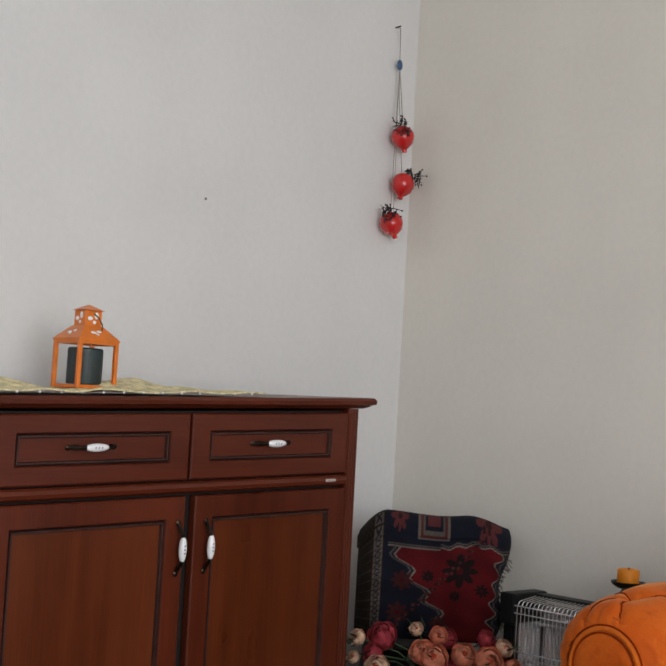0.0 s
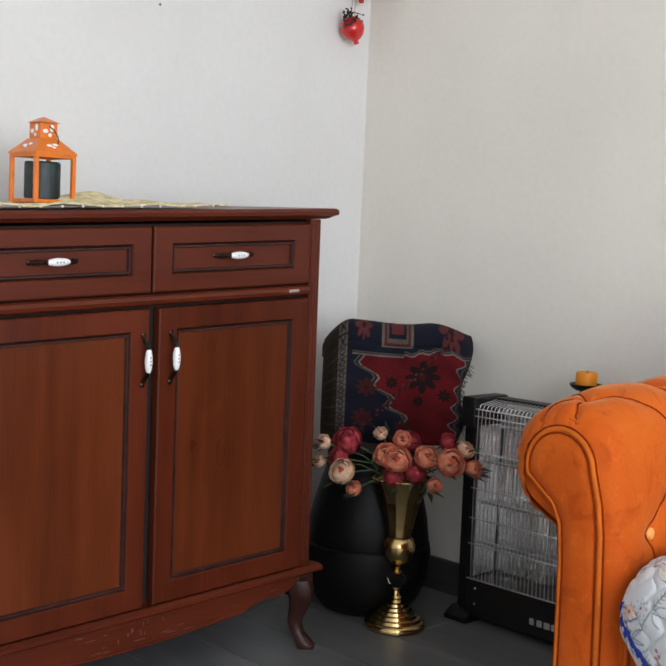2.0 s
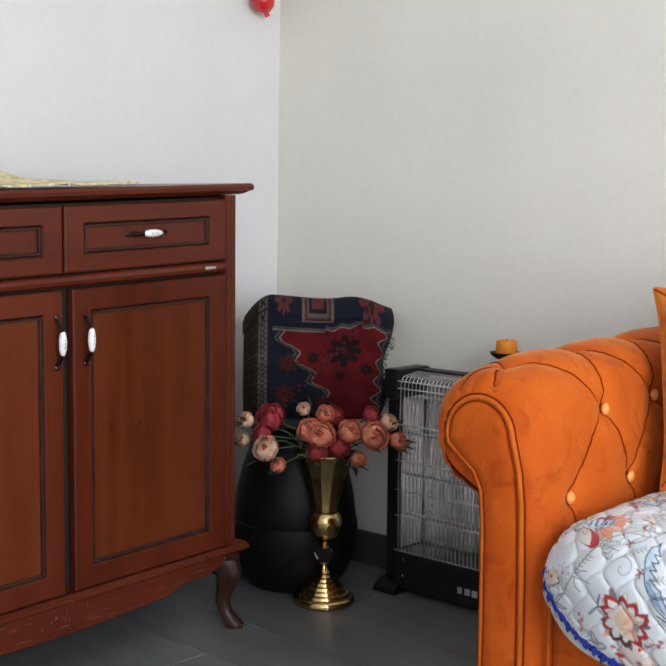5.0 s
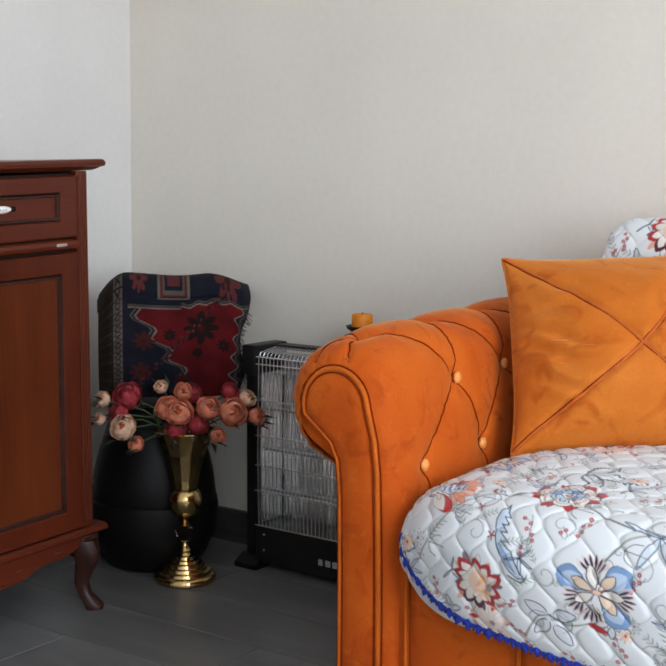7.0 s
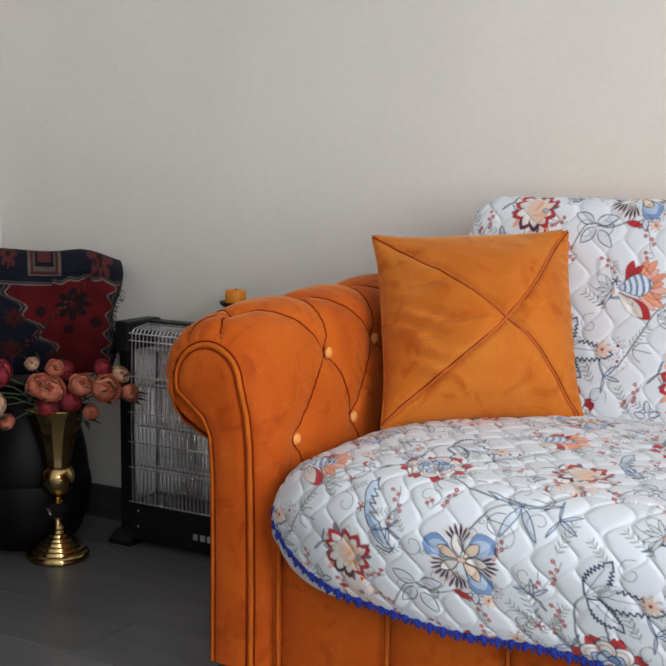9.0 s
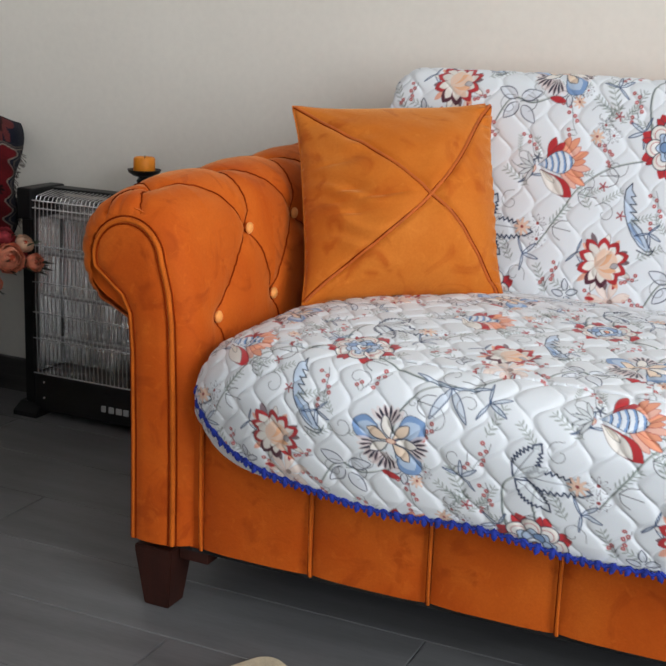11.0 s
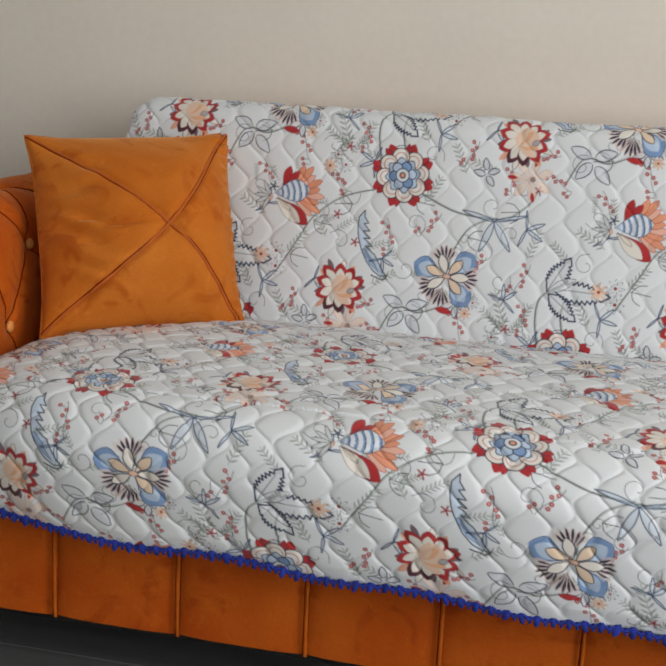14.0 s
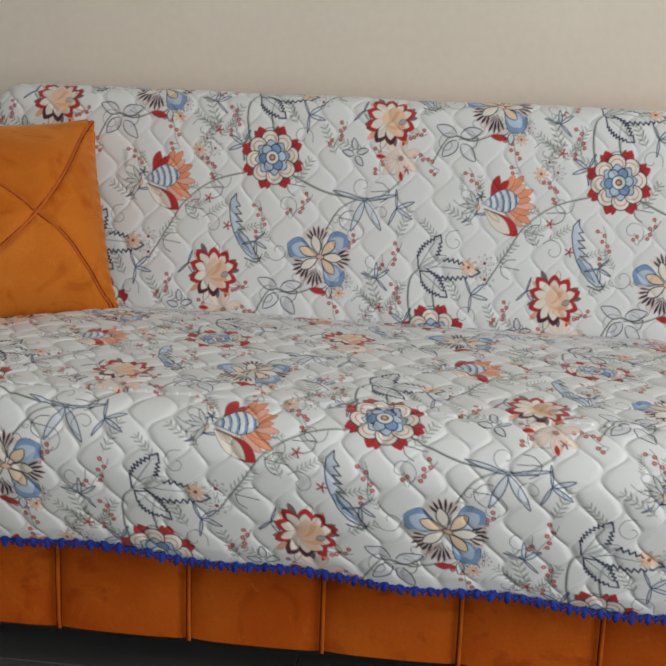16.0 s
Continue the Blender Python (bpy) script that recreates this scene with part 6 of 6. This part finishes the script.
def back_cover():
    t = tagged(empty("back_cover", (2.4, -0.2, 0.7)), "white quilted floral cover draped over the sofa back", "sofa cover")
    wrap = np.linspace(-0.1, 0, 24)[:-1]
    xs = np.r_[wrap, sheet_axis(0, 1.86, 1.34, 0.0015, 0.012)]
    ss = np.linspace(0, 1, 480)
    A, S = np.meshgrid(xs, ss, indexing="ij")
    X = 1.512 + np.clip(A, 0, None)
    d = np.clip((0.07 - A) / 0.07, 0, 1)
    top = 0.897 - 0.075 * (1 - np.sqrt(np.clip(1 - d ** 2, 0, 1)))
    rad = 0.05
    z0, y0, y1 = 0.455, -0.325, -0.255
    la = top - rad - z0
    lb = rad * math.pi
    lc = 0.12
    a = S * (la + lb + lc)
    f = np.clip(a / la, 0, 1)
    ang = np.clip((a - la) / rad, 0, math.pi)
    Y = np.where(a < la, y0 + (y1 - y0) * f ** 0.75, y1 + rad * (1 - np.cos(ang)))
    Z = np.where(a < la, z0 + a, np.where(a < la + lb, top - rad + rad * np.sin(ang), top - rad - (a - la - lb)))
    back = np.clip(-A / 0.1, 0, 1)
    Y = Y + back * np.maximum(-0.075 - Y, 0)
    X = X + back * 0.012 + 0.012 * np.clip((0.02 - A) / 0.02, 0, 1) ** 2 * (A > 0)
    P = np.stack([X, Y, Z], -1)
    u, v = 1.512 + A - 2.071, z0 + a - 0.786 + 0.022 * (A - 0.55)
    q = quilt(u, v)
    h = 0.0034 * q * np.clip(S * 40, 0, 1) + 0.004 * soft_noise(X * 1.3, a, 8)
    n = np.cross(np.gradient(P, axis=0), np.gradient(P, axis=1))
    flip = 1 if n[200, 100, 1] < 0 else -1
    P = push_out(P, h * flip)
    ob = table_mesh("quilted_cloth", P, cloth_colour(u, v), M_COVER)
    ob.parent = t
    ob.matrix_parent_inverse = Matrix.Translation(-t.location)


seat_cover()
back_cover()


# ---- cushion ----
def cushion():
    t = tagged(empty("cushion", (1.62, -0.43, 0.5)), "square orange velvet cushion with crossed piping leaning on the sofa", "cushion")
    tl, tr, br, bl = Vector((1.406, -0.45, 0.822)), Vector((1.727, -0.25, 0.841)), Vector((1.822, -0.40, 0.494)), Vector((1.522, -0.62, 0.493))
    nrm = ((tr - bl).cross(tl - br)).normalized()
    if nrm.y > 0:
        nrm = -nrm
    n = 110
    def at(a, b, side):
        ear = 1 - 0.035 * (a * b) ** 8
        ia, ib = ear * a * (1.035 - 0.1 * (1 - b ** 4) * a * a), ear * b * (1.035 - 0.09 * (1 - a ** 4) * b * b)
        u, v = (ia + 1) / 2, (ib + 1) / 2
        mid = (1 - a * a) * (1 - b * b) if side > 0 else 0
        u, v = u + 0.085 * mid, v - 0.075 * mid
        p = bl * (1 - u) * (1 - v) + br * u * (1 - v) + tr * u * v + tl * (1 - u) * v
        h = 0.045 * max(0, (1 - a ** 2) * (1 - b ** 2)) ** 0.4 + 0.085 * max(0, (1 - a ** 2) * (1 - b ** 2)) ** 1.0
        if side > 0:
            dg = min(abs(a - b), abs(a + b)) / 1.414
            h -= 0.007 * math.exp(-(dg / 0.035) ** 2) * (1 - max(abs(a), abs(b)) ** 6) + 0.008 * math.exp(-(a * a + b * b) / 0.03)
            wr = max(0, -a) * (1 - abs(b)) * max(0, 1 - abs(a + 0.6) / 0.45)
            h += 0.012 * wr * math.sin(b * 24 + a * 7 + noise.noise((a * 3, b * 3, 0)) * 4)
            h += 0.006 * noise.noise((a * 4, b * 4, 3)) * (1 - max(abs(a), abs(b)) ** 4)
            for cb, ca, ln in ((-0.02, -0.45, 0.35), (-0.16, -0.62, 0.2), (0.05, -0.7, 0.16), (0.3, -0.8, 0.14), (-0.05, 0.7, 0.2), (0.12, 0.82, 0.12)):
                h -= 0.006 * math.exp(-((b - cb - 0.12 * (a - ca)) / 0.022) ** 2 - ((a - ca) / ln) ** 2)
            h += 0.005 * math.exp(-((a - 0.9) / 0.08) ** 2) * math.sin(b * 50)
        return p + nrm * h * (1 if side > 0 else -0.7)
    bm = bmesh.new()
    for side in (1, -1):
        grid_mesh(bm, [[at(-1 + 2 * i / n, -1 + 2 * j / n, side) for j in range(n + 1)] for i in range(n + 1)])
    bmesh.ops.remove_doubles(bm, verts=bm.verts, dist=0.0004)
    bmesh.ops.recalc_face_normals(bm, faces=bm.faces)
    part("cover", bm, M_VELVETC, t, smooth=True)
    for sgn in (1, -1):
        pth = [at(-0.97 + 1.94 * k / 60, sgn * (-0.97 + 1.94 * k / 60), 1) + nrm * 0.001 for k in range(61)]
        part("piping", tube(bmesh.new(), pth, 0.0029, 8), M_CUSHP, t, "crossed velvet piping", True)
        # a dark tube on either side paints the shade under the piping
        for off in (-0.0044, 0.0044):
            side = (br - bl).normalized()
            part("seam", tube(bmesh.new(), [p + side * off - nrm * 0.0006 for p in pth], 0.0012, 6), M_CREASE_SHADE, t, "seam along the piping, shade put in as dark colour", True)
    edge = [(-1 + 2 * k / 40, -1) for k in range(40)] + [(1, -1 + 2 * k / 40) for k in range(40)] + [(1 - 2 * k / 40, 1) for k in range(40)] + [(-1, 1 - 2 * k / 40) for k in range(40)]
    part("edge_seam", tube(bmesh.new(), [at(a, b, 1) for a, b in edge], 0.0022, 6, True), M_VELVETC, t, smooth=True)


cushion()

# ---- cream slab in front of the sofa, added for an unidentified cream object ----
def floor_mat():
    bm = bmesh.new()
    out = []
    for cx, cy, a0 in ((0.24, 0.14, 0), (-0.24, 0.14, 90), (-0.24, -0.14, 180), (0.24, -0.14, 270)):
        for k in range(9):
            a = radians(a0 + k * 11.25)
            out.append((cx + 0.03 * math.cos(a), cy + 0.03 * math.sin(a)))
    lo = [bm.verts.new((x, y, 0.0005)) for x, y in out]
    mid = [bm.verts.new((x * 1.01, y * 1.01, 0.007)) for x, y in out]
    hi = [bm.verts.new((x * 0.98, y * 0.98, 0.013)) for x, y in out]
    for a, b in ((lo, mid), (mid, hi)):
        for k in range(len(a)):
            bm.faces.new((a[k], a[(k + 1) % len(a)], b[(k + 1) % len(a)], b[k]))
    bm.faces.new(hi), bm.faces.new(lo[::-1])
    ob = tagged(part("floor_mat", bm, mat("cream_matte", (0.55, 0.48, 0.34), 0.9, var=0.15, scale=40, fine=500, bump=0.5)), "small cream slab on the grey floor, stand-in for an unidentified cream object", "mat")
    ob.matrix_world = pose(1.80, -1.22, 0, 0, 0, -28)


floor_mat()

# ---- floor planks, laid along the sofa wall ----
plank_mesh = {}
for row in range(23):
    y1 = -0.002 - row * 0.192
    x, k = -0.35 - 0.37 * ((row * 7) % 3), 0
    while x < 4.6:
        a, b = max(x, 0.001), min(x + 1.28, 4.599)
        if b - a > 0.05 and y1 - 0.19 > -4.21:
            key = round(b - a, 3)
            if key not in plank_mesh:
                bm = block((0, -0.1905, -0.0118), (b - a - 0.0015, 0, 0), 0.0012, 1)
                me = bpy.data.meshes.new("plank")
                bm.to_mesh(me)
                bm.free()
                me.materials.append(M_PLANK)
                plank_mesh[key] = me
            ob = new("plank", plank_mesh[key])
            ob.location = (a, y1, 0)
            ob.parent = floor
        x += 1.28
